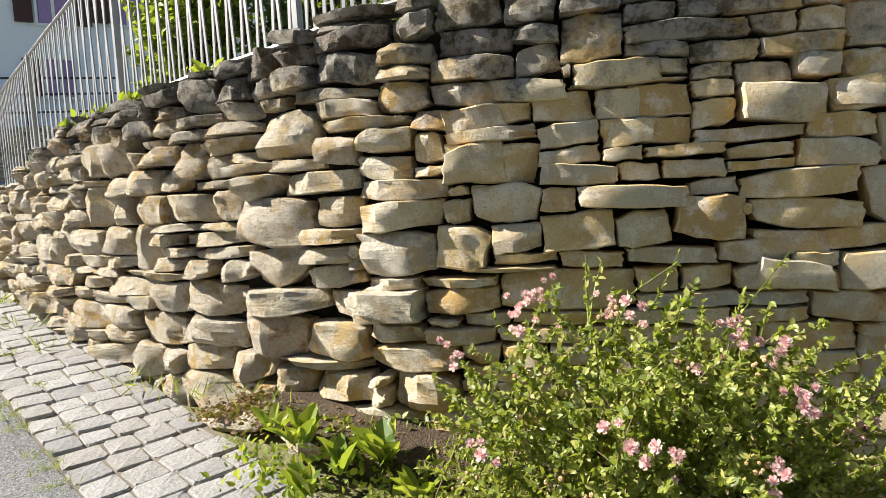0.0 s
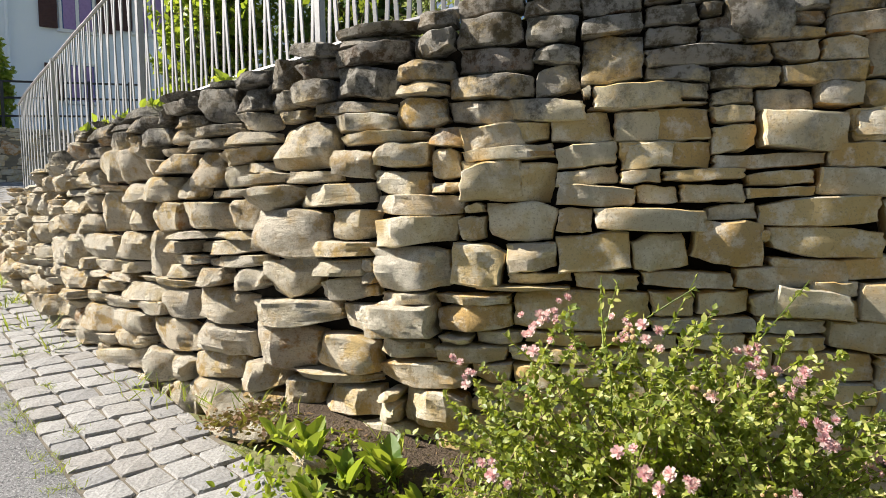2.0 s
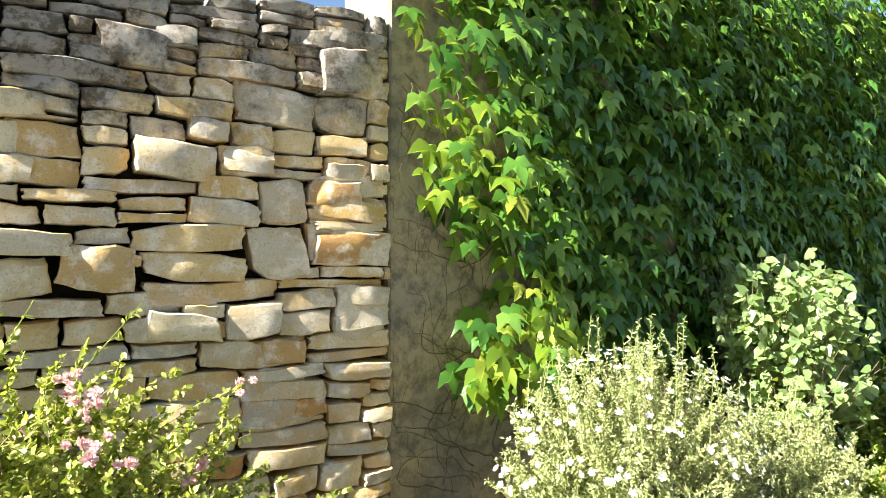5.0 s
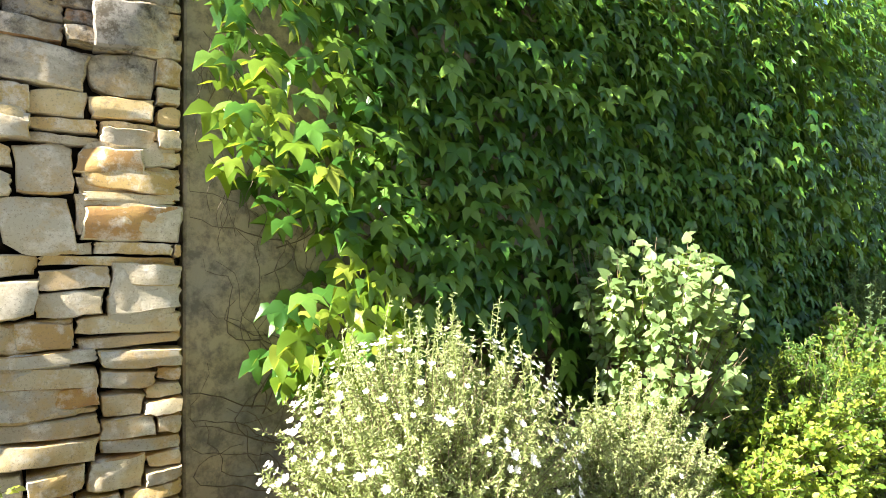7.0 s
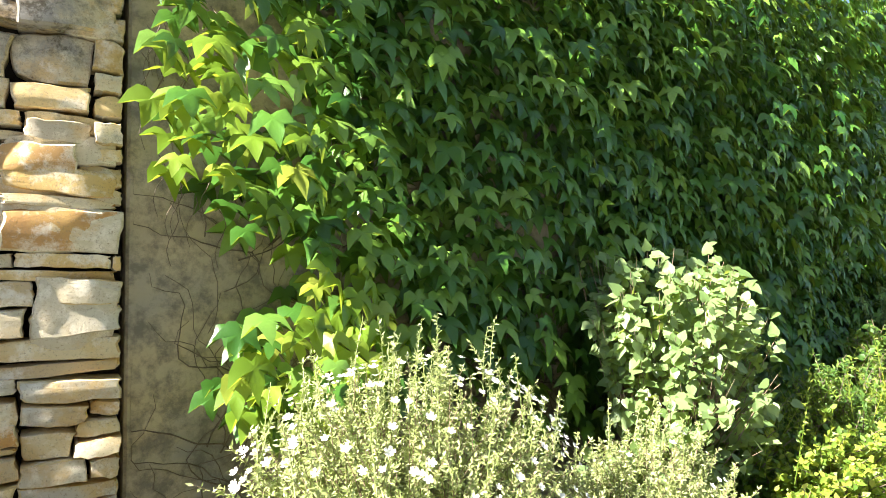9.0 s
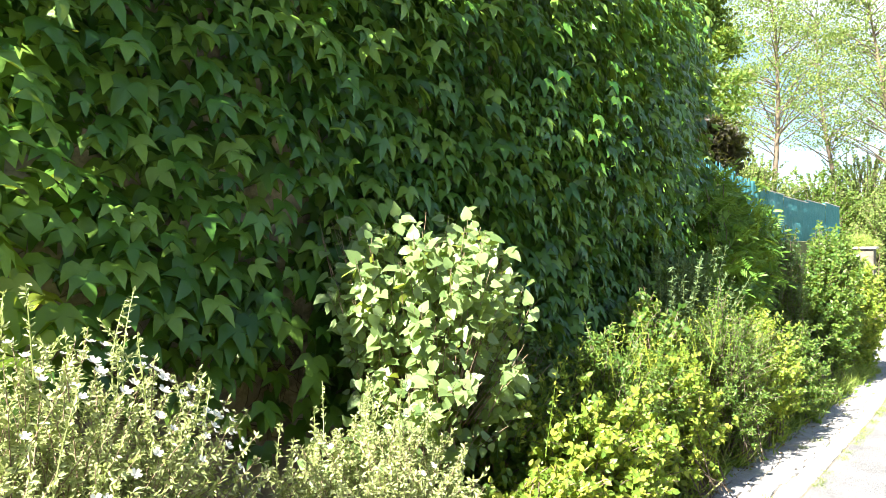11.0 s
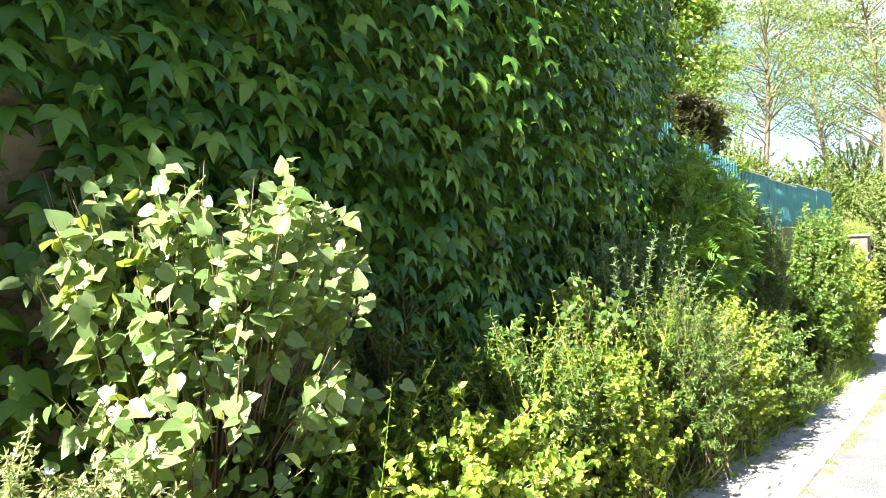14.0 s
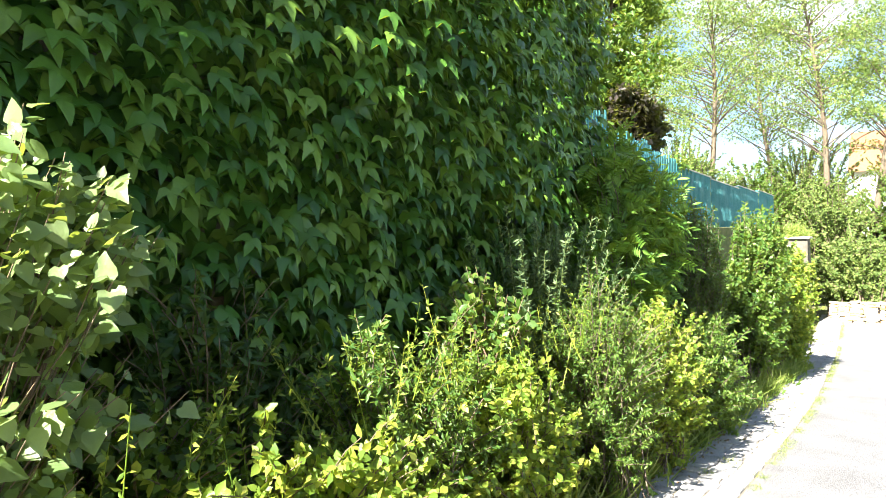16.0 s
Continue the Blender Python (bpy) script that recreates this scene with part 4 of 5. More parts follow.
bush("dark_shrub", "dark green shrub in the shade of the wall", "shrub", soil_at(4.3, 2.5), (4.3, 2.5, 0.55), (0.55, 0.25, 0.5), 160, 30, LANCE, 0.06, DARK_LEAF, 46, group=HEDGE, low=-0.4, wild=0.14)
bush("low_shrub", "yellowish shrub beside the lane", "shrub", soil_at(7.9, 1.95), (7.9, 1.86, 0.05), (0.62, 0.38, 0.62), 420, 70, OVAL, 0.038, YELLOW_LEAF, 47, t0=0.15, twig=BARK, group=HEDGE, low=-0.95, wild=0.14)


def hedge_twigs():
    """Thin leafy shoots that stand out of the hedge."""
    rng = np.random.default_rng(59)
    feet = np.column_stack([rng.uniform(3.5, 8.2, 110), rng.uniform(1.75, 2.3, 110), np.zeros(110)])
    feet[:, 2] = np.interp(feet[:, 0], [3.5, 4.2, 5.0, 5.6, 6.9, 8.2], [0.55, 0.5, 0.72, 0.5, 0.68, 0.45]) - 0.15
    lines, geo = upright(rng, feet, rng.uniform(0.2, 0.46, 110), 26, SLIM, 0.034, 0.25)
    ob = new("hedge_twigs", tri_mesh("hedge_twigs", *joined(geo, tubes(lines, [(0.003, 0.001)] * len(lines), 4)), YELLOW_LEAF, True))
    tagged(ob, "thin leafy shoots standing out of the hedge", "shoots", "", "stuff")


hedge_twigs()


def feathery():
    rng = np.random.default_rng(48)
    root = thing("feathery_shrub", "grey-green shrub of long feathery upright shoots", "shrub", soil_at(6.9, 2.36), HEDGE)
    base = np.array(soil_at(6.9, 2.36))
    feet = base + np.column_stack([rng.normal(0, 0.1, 210), rng.normal(0, 0.05, 210), np.zeros(210)])
    t = np.linspace(0, 1, 8)[None, :, None]
    tip = base + np.column_stack([rng.normal(0.1, 0.42, 210), rng.normal(-0.05, 0.16, 210), rng.uniform(0.75, 1.8, 210)])
    lines = feet[:, None] * (1 - t) + tip[:, None] * t + np.array([0, 0, 0.25]) * (t * (1 - t))
    pos, dirs, norms = along(rng, lines, 170, 0.15, 1.0, 0.6, 0.6)
    part("branchwork", tri_mesh("branchwork", *tubes(lines, [(0.004, 0.0015)] * 210, 4), STALK, True), root, "", "stuff")
    part("foliage", tri_mesh("foliage", *leaves(LANCE, pos, dirs, norms, 0.045 * rng.uniform(0.6, 1.2, len(pos))), FEATHER_LEAF), root, "", "stuff")


feathery()


def pinnate(name, label, base, centre, radii, count, size, mat, seed, pairs=6):
    """A sapling with feathered leaves."""
    rng = np.random.default_rng(seed)
    root = thing(name, label, "sapling", base)
    lines = shoots(rng, base, centre, radii, count, -0.4, 0.15, spread=0.1)
    part("branchwork", tri_mesh("branchwork", *tubes(lines, [(0.012, 0.003)] * len(lines), 5), BARK, True), root, "", "stuff")
    pos, dirs, norms = along(rng, lines, 9, 0.45, 1.0, 0.8, 0.8, 0.25)
    x = unit(np.cross(dirs, norms))
    geo = []
    for k in range(pairs):
        for sgn in (-1, 1):
            p = pos + dirs * size * (0.25 + 0.75 * k / pairs)
            d = unit(x * sgn + dirs * 0.45)
            geo.append(leaves(LANCE, p, d, unit(np.cross(x, dirs)), size * 0.42 * (1 - 0.05 * k)))
    geo.append(leaves(LANCE, pos + dirs * size, dirs, unit(np.cross(x, dirs)), size * 0.42))
    part("foliage", tri_mesh("foliage", *joined(*geo), mat), root, "", "stuff")


pinnate("ash_sapling", "young tree with feathered leaves growing by the wall end", soil_at(8.75, 2.45), (8.75, 2.45, 1.15), (0.95, 0.42, 1.0), 190, 0.26, SAPLING_LEAF, 51)
bush("conifer_shrub", "dense dark needle shrub in shade", "shrub", soil_at(11.2, 2.35), (11.2, 2.42, 0.4), (0.62, 0.45, 1.4), 520, 90, SLIM, 0.055, DARK_LEAF, 52, t0=0.2, twig=BARK, group=HEDGE, low=-0.95, wild=0.08)
bush("leafy_shrub", "tall fresh green shrub on the slope", "shrub", soil_at(13.6, 2.3), (14.0, 2.1, 0.4), (0.8, 0.5, 1.35), 460, 80, WIDE, 0.07, SHRUB_LEAF, 53, t0=0.2, twig=BARK, group=HEDGE, low=-0.95, wild=0.1)
bush("leafy_shrub", "yellow-green shrub at the end of the bed", "shrub", soil_at(16.6, 2.25), (16.9, 2.05, -0.1), (0.8, 0.5, 1.2), 400, 80, WIDE, 0.075, YELLOW_LEAF, 54, t0=0.2, twig=BARK, group=HEDGE, low=-0.95, wild=0.1)
bush("leafy_shrub", "dull green low shrub beside the lane", "shrub", soil_at(9.6, 2.05), (9.6, 1.92, -0.25), (0.85, 0.42, 0.6), 460, 80, SLIM, 0.055, SHRUB_LEAF, 55, t0=0.15, twig=BARK, group=HEDGE, low=-0.95, wild=0.17)
bush("leafy_shrub", "green shrub in the shade beside the sapling", "shrub", soil_at(8.2, 2.5), (8.2, 2.45, 0.5), (0.6, 0.35, 0.6), 200, 30, LANCE, 0.07, DARK_LEAF, 56, group=HEDGE, low=-0.4, wild=0.12)


# dock plants and weeds before the rubble wall
def dock(x, y, count, size, seed):
    rng = np.random.default_rng(seed)
    base = np.array(soil_at(x, y))
    root = thing("dock_plant", "bright green dock plant with long wavy leaves", "weed", base, "dock plants at the wall foot")
    tv, tf = BROAD
    for k in range(count):
        a = rng.uniform(0, 6.28)
        d = unit(np.array([math.cos(a) * 0.55, math.sin(a) * 0.55, rng.uniform(0.5, 1.2)]))
        n = unit(np.cross(np.cross(d, [0, 0, 1.0]), d) + rng.normal(0, 0.2, 3))
        v = tv.copy()
        v[1:, 2] += rng.uniform(-0.05, 0.05, len(v) - 1)
        geo = leaves((v, tf), [base + rng.normal(0, 0.015, 3) * (1, 1, 0)], [d], [n], size * rng.uniform(0.6, 1.2))
        part("leaf", tri_mesh("leaf", *geo, YELLOW_LEAF), root)


for k, (dx, dy, dn, dl) in enumerate([(-2.08, 2.72, 16, 0.15), (-1.9, 2.6, 14, 0.14), (-1.74, 2.66, 18, 0.17), (-1.98, 2.48, 11, 0.13), (-1.6, 2.5, 12, 0.14), (-2.22, 2.8, 8, 0.11)]):
    dock(dx, dy, dn, dl, 60 + k)


def weeds(name, label, spots, seed, template, size, mat, per=30, spread=0.1, up=0.9):
    """A low growth of stalks and small leaves, spread over spots of the ground."""
    rng = np.random.default_rng(seed)
    pos, dirs = [], []
    for x, y, z, r in spots:
        n = int(per * r / 0.1)
        p = np.column_stack([x + rng.normal(0, r, n), y + rng.normal(0, r, n), np.zeros(n)])
        p[:, 2] = z if z is not None else soil_z(p[:, 0], p[:, 1]) - 0.005
        pos.append(p)
        dirs.append(np.column_stack([rng.normal(0, 0.55, (n, 2)), rng.uniform(0.3, 1.0, n) * up]))
    pos, dirs = np.concatenate(pos), np.concatenate(dirs)
    norms = rng.normal(size=pos.shape) + np.array([0, -0.4, 0.6])
    ob = new(name, tri_mesh(name, *leaves(template, pos, dirs, norms, size * rng.uniform(0.4, 1.3, len(pos))), mat))
    return tagged(ob, label, "weeds", "", "stuff")


rngw = np.random.default_rng(70)
foot = [(*wall_point(s, 0.10 + 0.1 * rngw.random()), None, 0.06) for s in np.arange(2.2, 4.6, 0.16)]
weeds("foot_weeds", "dry and green weeds along the wall foot", foot, 71, BLADE, 0.10, GRASS_BLADE, 14)
bed_spots = [(rngw.uniform(-2.3, -1.0), rngw.uniform(2.5, 2.85), None, 0.07) for k in range(16)]
weeds("bed_weeds", "small green weeds on the dry bed", bed_spots, 72, OVAL, 0.035, YELLOW_LEAF, 60)
under = [(rngw.uniform(-1.6, 0.5), rngw.uniform(1.95, 2.65), None, 0.12) for k in range(26)]
weeds("under_growth", "tangled low growth under the rose bush", under, 73, OVAL, 0.055, ROSE_LEAF, 40)
under = [(rngw.uniform(-1.5, 0.4), rngw.uniform(1.9, 2.5), None, 0.12) for k in range(20)]
weeds("dry_stalks", "dry brown stalks under the rose bush", under, 74, BLADE, 0.25, DRY_LEAF, 26)
upper = [(*wall_point(s, 0.12), float(wall_foot(s)) - 0.02, 0.1) for s in (5.4, 6.0, 6.7, 7.4, 8.0)]
weeds("grass_tufts", "dry grass tufts where wall and setts meet", upper, 75, BLADE, 0.22, GRASS_BLADE, 90)
edge = [(x, 1.86 + 0.1 * rngw.random(), None, 0.1) for x in np.arange(4.0, 17, 0.22)]
weeds("edge_grass", "rough grass along the bed edge", edge, 76, BLADE, 0.24, GRASS_BLADE, 60)
weeds("edge_leaves", "low leafy growth along the bed edge", edge, 77, LANCE, 0.10, SHRUB_LEAF, 60)
litter = [(*wall_point(rngw.uniform(1.9, 3.3), rngw.uniform(0.10, 0.30)), None, 0.05) for k in range(44)]
weeds("leaf_litter", "dry brown leaves lying on the bed", litter + [(x, 1.85, None, 0.1) for x in np.arange(5, 12, 0.3)], 78, OVAL, 0.03, DRY_LEAF, 70, up=0.12)
seams = []
for s in np.arange(1.0, STRIP_LEN - 4, 0.17):
    p, _, _ = strip_point(s, rngw.choice([-HALF - 0.03, HALF - 0.02, rngw.uniform(-0.2, 0.2)], p=[0.62, 0.2, 0.18]))
    seams.append((p[0], p[1], float(ground_z(*p)), 0.035))
weeds("seam_grass", "short grass in the seams of the setts", seams, 79, BLADE, 0.05, GRASS_BLADE, 150)
cap = [(*wall_point(s, -0.12), float(wall_top(s)), 0.05) for s in (4.3, 4.7, 5.0, 5.2, 3.6)]
weeds("wall_top_weeds", "yellow-green weeds growing on the wall top", cap, 80, OVAL, 0.06, YELLOW_LEAF, 60)

# garden bushes behind the steel fence
bush("garden_bush", "yellow-green garden bush behind the steel fence", "bush", (-3.7, 5.7, 2.4), (-3.7, 5.7, 3.1), (0.55, 0.5, 1.0), 220, 34, OVAL, 0.075, YELLOW_LEAF, 81, low=-0.6)
bush("garden_bush", "dark garden bush behind the steel fence", "bush", (-2.6, 6.0, 2.4), (-2.6, 6.0, 3.2), (0.9, 0.6, 1.1), 220, 34, OVAL, 0.08, DARK_LEAF, 82, low=-0.6)
bush("garden_bush", "dry seed-headed bush behind the steel fence", "bush", (-1.6, 5.0, 2.4), (-1.6, 5.0, 2.8), (0.6, 0.4, 0.5), 140, 30, LANCE, 0.06, PALE_LEAF, 83, low=-0.3)


# ---- steel fence on the rubble wall ----
def steel_fence():
    ss = np.arange(1.2, 8.2, 0.062)
    root = thing("steel_fence", "galvanised steel fence of slim upright bars on the wall", "fence", (*wall_point(4.0, -0.28), float(wall_top(4.0))))
    bar = box("bar", (-0.011, -0.004, 0.0), (0.011, 0.004, 1.0), STEEL, 0.002)
    post = box("post", (-0.02, -0.02, -0.25), (0.02, 0.02, 1.0), STEEL, 0.004)
    height = 0.98
    for k, s in enumerate(ss):
        p, q = wall_point(s, -0.28), wall_point(s + 0.05, -0.28)
        a = math.degrees(math.atan2(q[1] - p[1], q[0] - p[0]))
        z = float(fence_foot(s)) - 0.02
        low = float(np.clip(z - wall_top(s) + 0.02, 0, 1)) if s > 5.4 else 0.0
        if k % 30 == 0:
            part("post", post, root, at=pose(p[0], p[1], z, 0, 0, a) @ Matrix.Diagonal((1, 1, height + 0.02, 1)))
        else:
            part("bar", bar, root, at=pose(p[0], p[1], z + 0.05 - low, 0, 3.2 * (-1) ** k, a) @ Matrix.Diagonal((1, 1, height - 0.06 + low, 1)))
    for lift in (0.05, height):
        line = [(*wall_point(s, -0.28), float(fence_foot(s)) - 0.02 + lift) for s in np.linspace(1.18, 8.2, 60)]
        part("rail", tri_mesh("rail", *tubes([line], [(0.016, 0.016)], 6), STEEL), root)


steel_fence()


# ---- uphill background: retaining wall, railing, house ----
UP = pose(-1.32, 0.355, 0, 0, 0, 36)


def up_thing(name, label, category, u, d, z):
    ob = thing(name, label, category)
    ob.matrix_basis = UP @ pose(u, d, z)
    return ob


def up_part(name, data, parent, at=None, label=""):
    ob = new(name, data)
    ob.parent = parent
    if at is not None:
        ob.matrix_basis = at
    return tagged(ob, label)


def up_place(s, d):
    s, d = np.asarray(s, float), np.asarray(d, float)
    m = np.array(UP)
    u, v = -9 + s, 19.0 - d
    return np.stack([m[0, 0] * u + m[0, 1] * v + m[0, 3], m[1, 0] * u + m[1, 1] * v + m[1, 3]], -1)


def joined_stones(stones, seed, place, rough=0.02, out=0.02):
    rng = np.random.default_rng(seed)
    vs, fs, k = [], [], 0
    for s0, s1, z0, z1 in stones:
        v, f = stone_geo(s0 + 0.002, s1 - 0.002, z0 + 0.002, z1 - 0.002, out + rng.uniform(-0.02, 0.02), rough, rng, place=place)
        vs.append(v)
        fs += [tuple(k + i for i in face) for face in f]
        k += len(v)
    return np.concatenate(vs), fs


ob = new("wall_uphill", box("wall_uphill", (-9, 0, 1.0), (3.0, 0.5, 3.9), SAND, 0.01))
ob.matrix_basis = UP @ pose(0, 19.08, 0)
tagged(ob, "retaining wall of pale rubble across the lane", "wall", "", "structure")
stones = lay_stones(np.random.default_rng(90), 12.0, lambda s: 2.5 + 0 * s, lambda s: 3.98 + 0 * s, 1.6)
v, f = joined_stones(stones, 91, up_place)
part("stone_facing", mesh_of("stone_facing", v, f, PALE_STONE), ob, "", "stuff")
ob.children[0].matrix_parent_inverse = ob.matrix_basis.inverted()
# hidden from view; its pale surface is added to throw light on the house
tagged(new("ground_uphill", box("ground_uphill", (-12, 0, 0), (14, 18, 3.85), SLAB)), "hidden ground before the white house, made pale to bounce light", "ground", "", "structure").matrix_basis = UP @ pose(0, 19.6, 0)


def railing():
    root = up_thing("iron_railing", "black iron railing on the far retaining wall", "railing", -2, 19.3, 3.9)
    for u in np.arange(-5.8, 4.0, 0.95):
        up_part("post", tri_mesh("post", *tubes([[(u, 0, -0.1), (u, 0, 1.22 + 0.06 * u)]], [(0.04, 0.04)], 6), IRON), root)
    for h in (0.35, 0.8, 1.2):
        up_part("rail", tri_mesh("rail", *tubes([[(-6, 0, h - 0.36), (0, 0, h), (4, 0, h + 0.2)]], [(0.028, 0.028)], 6), IRON), root)


railing()
bush("climbing_bush", "yellow-green bush in front of the white house", "bush", tuple(UP @ Vector((-1.45, 20.2, 3.85))), tuple(UP @ Vector((-1.45, 20.2, 5.0))), (0.55, 0.5, 1.6), 260, 34, OVAL, 0.13, YELLOW_LEAF, 92, low=-0.7)


def house():
    root = up_thing("house", "white rendered house with blue windows and dark shutters", "house", 0, 24, 3.8)
    up_part("wall", box("wall", (-8, 0, -1), (10, 8, 6.6), RENDERED, 0.01), root)
    bm = bmesh.new()
    vs = [bm.verts.new(p) for p in ((-8.4, -0.5, 6.5), (10.4, -0.5, 6.5), (10.4, 8.5, 6.5), (-8.4, 8.5, 6.5), (-8.4, 4, 10), (10.4, 4, 10))]
    for face in ((0, 1, 5, 4), (2, 3, 4, 5), (0, 4, 3), (1, 2, 5), (3, 2, 1, 0)):
        bm.faces.new([vs[i] for i in face])
    up_part("roof", finish(bm, "roof", TILE), root)

    def window(u0, u1, z0, z1, shutters):
        w = up_part("window", box("window", (u0, -0.03, z0), (u1, 0.05, z1), GLASS, 0.005), root)
        t = 0.09
        for nm, lo, hi in (("frame", (u0 - t, -0.07, z1), (u1 + t, 0.02, z1 + t)), ("frame", (u0 - t, -0.07, z0), (u0, 0.02, z1)), ("frame", (u1, -0.07, z0), (u1 + t, 0.02, z1)), ("mullion", ((u0 + u1) / 2 - 0.05, -0.065, z0), ((u0 + u1) / 2 + 0.05, 0.02, z1)), ("sill", (u0 - 0.15, -0.14, z0 - 0.1), (u1 + 0.15, 0.02, z0))):
            up_part(nm, box(nm, lo, hi, WHITE, 0.008), w)
        up_part("curtain", box("curtain", ((u0 + u1) / 2 + 0.06, -0.042, z0 + 0.03), (u1 - 0.03, -0.034, z1 - 0.03), CURTAIN), w)
        up_part("curtain", box("curtain", (u0 + 0.03, -0.042, z0 + 0.03), ((u0 + u1) / 2 - 0.06, -0.034, z1 - 0.03), CURTAIN), w)
        for a in shutters:
            sh = up_part("shutter", box("shutter", (a, -0.1, z0), (a + 0.5, -0.04, z1), SHUTTER, 0.008), root)
            for k in range(12):
                z = z0 + 0.06 + (z1 - z0 - 0.1) * k / 12
                up_part("slat", box("slat", (a + 0.05, -0.115, z), (a + 0.45, -0.095, z + 0.06), SHUTTER), sh)

    window(0.27, 1.12, 3.95, 5.3, (-0.36, 1.25))
    window(2.38, 3.25, 4.1, 5.45, (3.36, 1.77))
    window(0.35, 1.1, 1.7, 2.85, (-0.28,))
    window(4.9, 5.75, 4.1, 5.45, ())
    # round-headed blue window
    bm = bmesh.new()
    pts = [(-2.95, 2.3), (-1.72, 2.3)] + [(-2.335 + 0.615 * math.cos(a), 4.0 + 0.615 * math.sin(a)) for a in np.linspace(0, math.pi, 12)]
    face = bm.faces.new([bm.verts.new((x, -0.02, z)) for x, z in pts])
    ext = bmesh.ops.extrude_face_region(bm, geom=[face])
    bmesh.ops.translate(bm, verts=[g for g in ext["geom"] if isinstance(g, bmesh.types.BMVert)], vec=(0, 0.06, 0))
    w = up_part("arched_window", finish(bm, "arched_window", GLASS), root)
    line = [(x, -0.03, z) for x, z in pts[1:]] + [(-2.95, -0.03, 2.3)]
    up_part("surround", tri_mesh("surround", *tubes([line], [(0.13, 0.13)], 6), SANDSTONE), w)
    for x in (-2.55, -2.12):
        up_part("glazing_bar", box("glazing_bar", (x - 0.02, -0.05, 2.3), (x + 0.02, -0.02, 4.5), GLASS), w)
    for z in (2.9, 3.5, 4.1):
        up_part("glazing_bar", box("glazing_bar", (-2.9, -0.05, z - 0.02), (-1.78, -0.02, z + 0.02), GLASS), w)
    up_part("downpipe", tri_mesh("downpipe", *tubes([[(-1.2, -0.08, -0.5), (-1.2, -0.08, 6.5)]], [(0.05, 0.05)], 8), RENDERED), root)


house()


# ---- downhill background: teal fence, steps, trees ----
def teal_fence():
    rng = np.random.default_rng(33)
    root = thing("slat_fence", "stepped teal fence of upright wooden slats", "fence", (12, 3.25, 1.42))
    slat = box("slat", (-0.026, -0.006, 0), (0.026, 0.006, 1), TEAL, 0.004)
    post = box("post", (-0.04, -0.03, 0), (0.04, 0.03, 1), TEAL, 0.005)
    rail = box("rail", (0, 0.012, -0.035), (1, 0.04, 0.035), TEAL, 0.004)
    capm = box("cap_strip", (0, -0.02, 0), (1, 0.02, 0.02), SLAB, 0.003)
    for x0, x1, top in ((8.9, 10.6, 2.80), (10.6, 12.4, 2.62), (12.4, 14.15, 2.52), (14.15, 16.5, 2.43), (16.5, 19.6, 2.40), (19.6, 22.8, 2.47), (22.8, 26.0, 2.55)):
        y = 3.18 + 0.0235 * (x0 - 9)
        n = int((x1 - x0) / 0.1)
        for k in range(n):
            part("slat", slat, root, at=pose(x0 + 0.1 * (k + 0.5), y + 0.00235 * k, 1.42) @ Matrix.Diagonal((1, 1, top - 1.42 + (rng.uniform(-0.05, 0.05) if x0 < 14 else 0.0), 1)))
        part("post", post, root, at=pose(x0, y + 0.05, 1.42) @ Matrix.Diagonal((1, 1, top - 1.42, 1)))
        for z in (1.65, top - 0.2):
            part("rail", rail, root, at=pose(x0, y, z, 0, 0, 1.35) @ Matrix.Diagonal((x1 - x0, 1, 1, 1)))
        if x0 > 14:
            part("cap_strip", capm, root, "pale cap strip", at=pose(x0, y, top, 0, 0, 1.35) @ Matrix.Diagonal((x1 - x0, 1, 1, 1)))


teal_fence()


def straight_place(x, y0, sgn=-1):
    def place(s, d):
        s, d = np.asarray(s, float), np.asarray(d, float)
        return np.stack([x + sgn * d + 0 * s, y0 - s], -1)
    return place


# risers and facing carry the hedge's shadow in their colour
steps = thing("stepped_wall", "stone wall end with three pale slab steps", "wall", (26, 3, -1.6))
for k, (y0, y1, z) in enumerate(((2.6, 3.2, 1.22), (3.05, 3.55, 0.97), (3.45, 3.95, 0.72))):
    part("riser", box("riser", (25.6, y0, -2.2), (26.4, y1, z - 0.07), SHADE_STONE, 0.01), steps)
    part("slab", box("slab", (25.5, y0 - 0.06, z - 0.068), (26.45, y1 + 0.02, z), SLAB, 0.012), steps)
v, f = joined_stones(lay_stones(np.random.default_rng(95), 1.3, lambda s: -1.8 + 0 * s, lambda s: 0.6 + 0 * s, 1.4), 96, straight_place(25.55, 4.05))
part("stone_facing", mesh_of("stone_facing", v, f, SHADE_STONE), steps, "", "stuff")
wall_low = tagged(new("wall_low", box("wall_low", (27.5, -14, -2.2), (28.0, 2.2, -0.98), JOINT, 0.01)), "low wall of pale rubble where the lane turns", "wall", "", "structure")
v, f = joined_stones(lay_stones(np.random.default_rng(97), 12, lambda s: -1.75 + 0 * s, lambda s: -0.92 + 0 * s, 1.8), 98, straight_place(27.5, 2.2))
part("stone_facing", mesh_of("stone_facing", v, f, PALE_STONE), wall_low, "", "stuff")

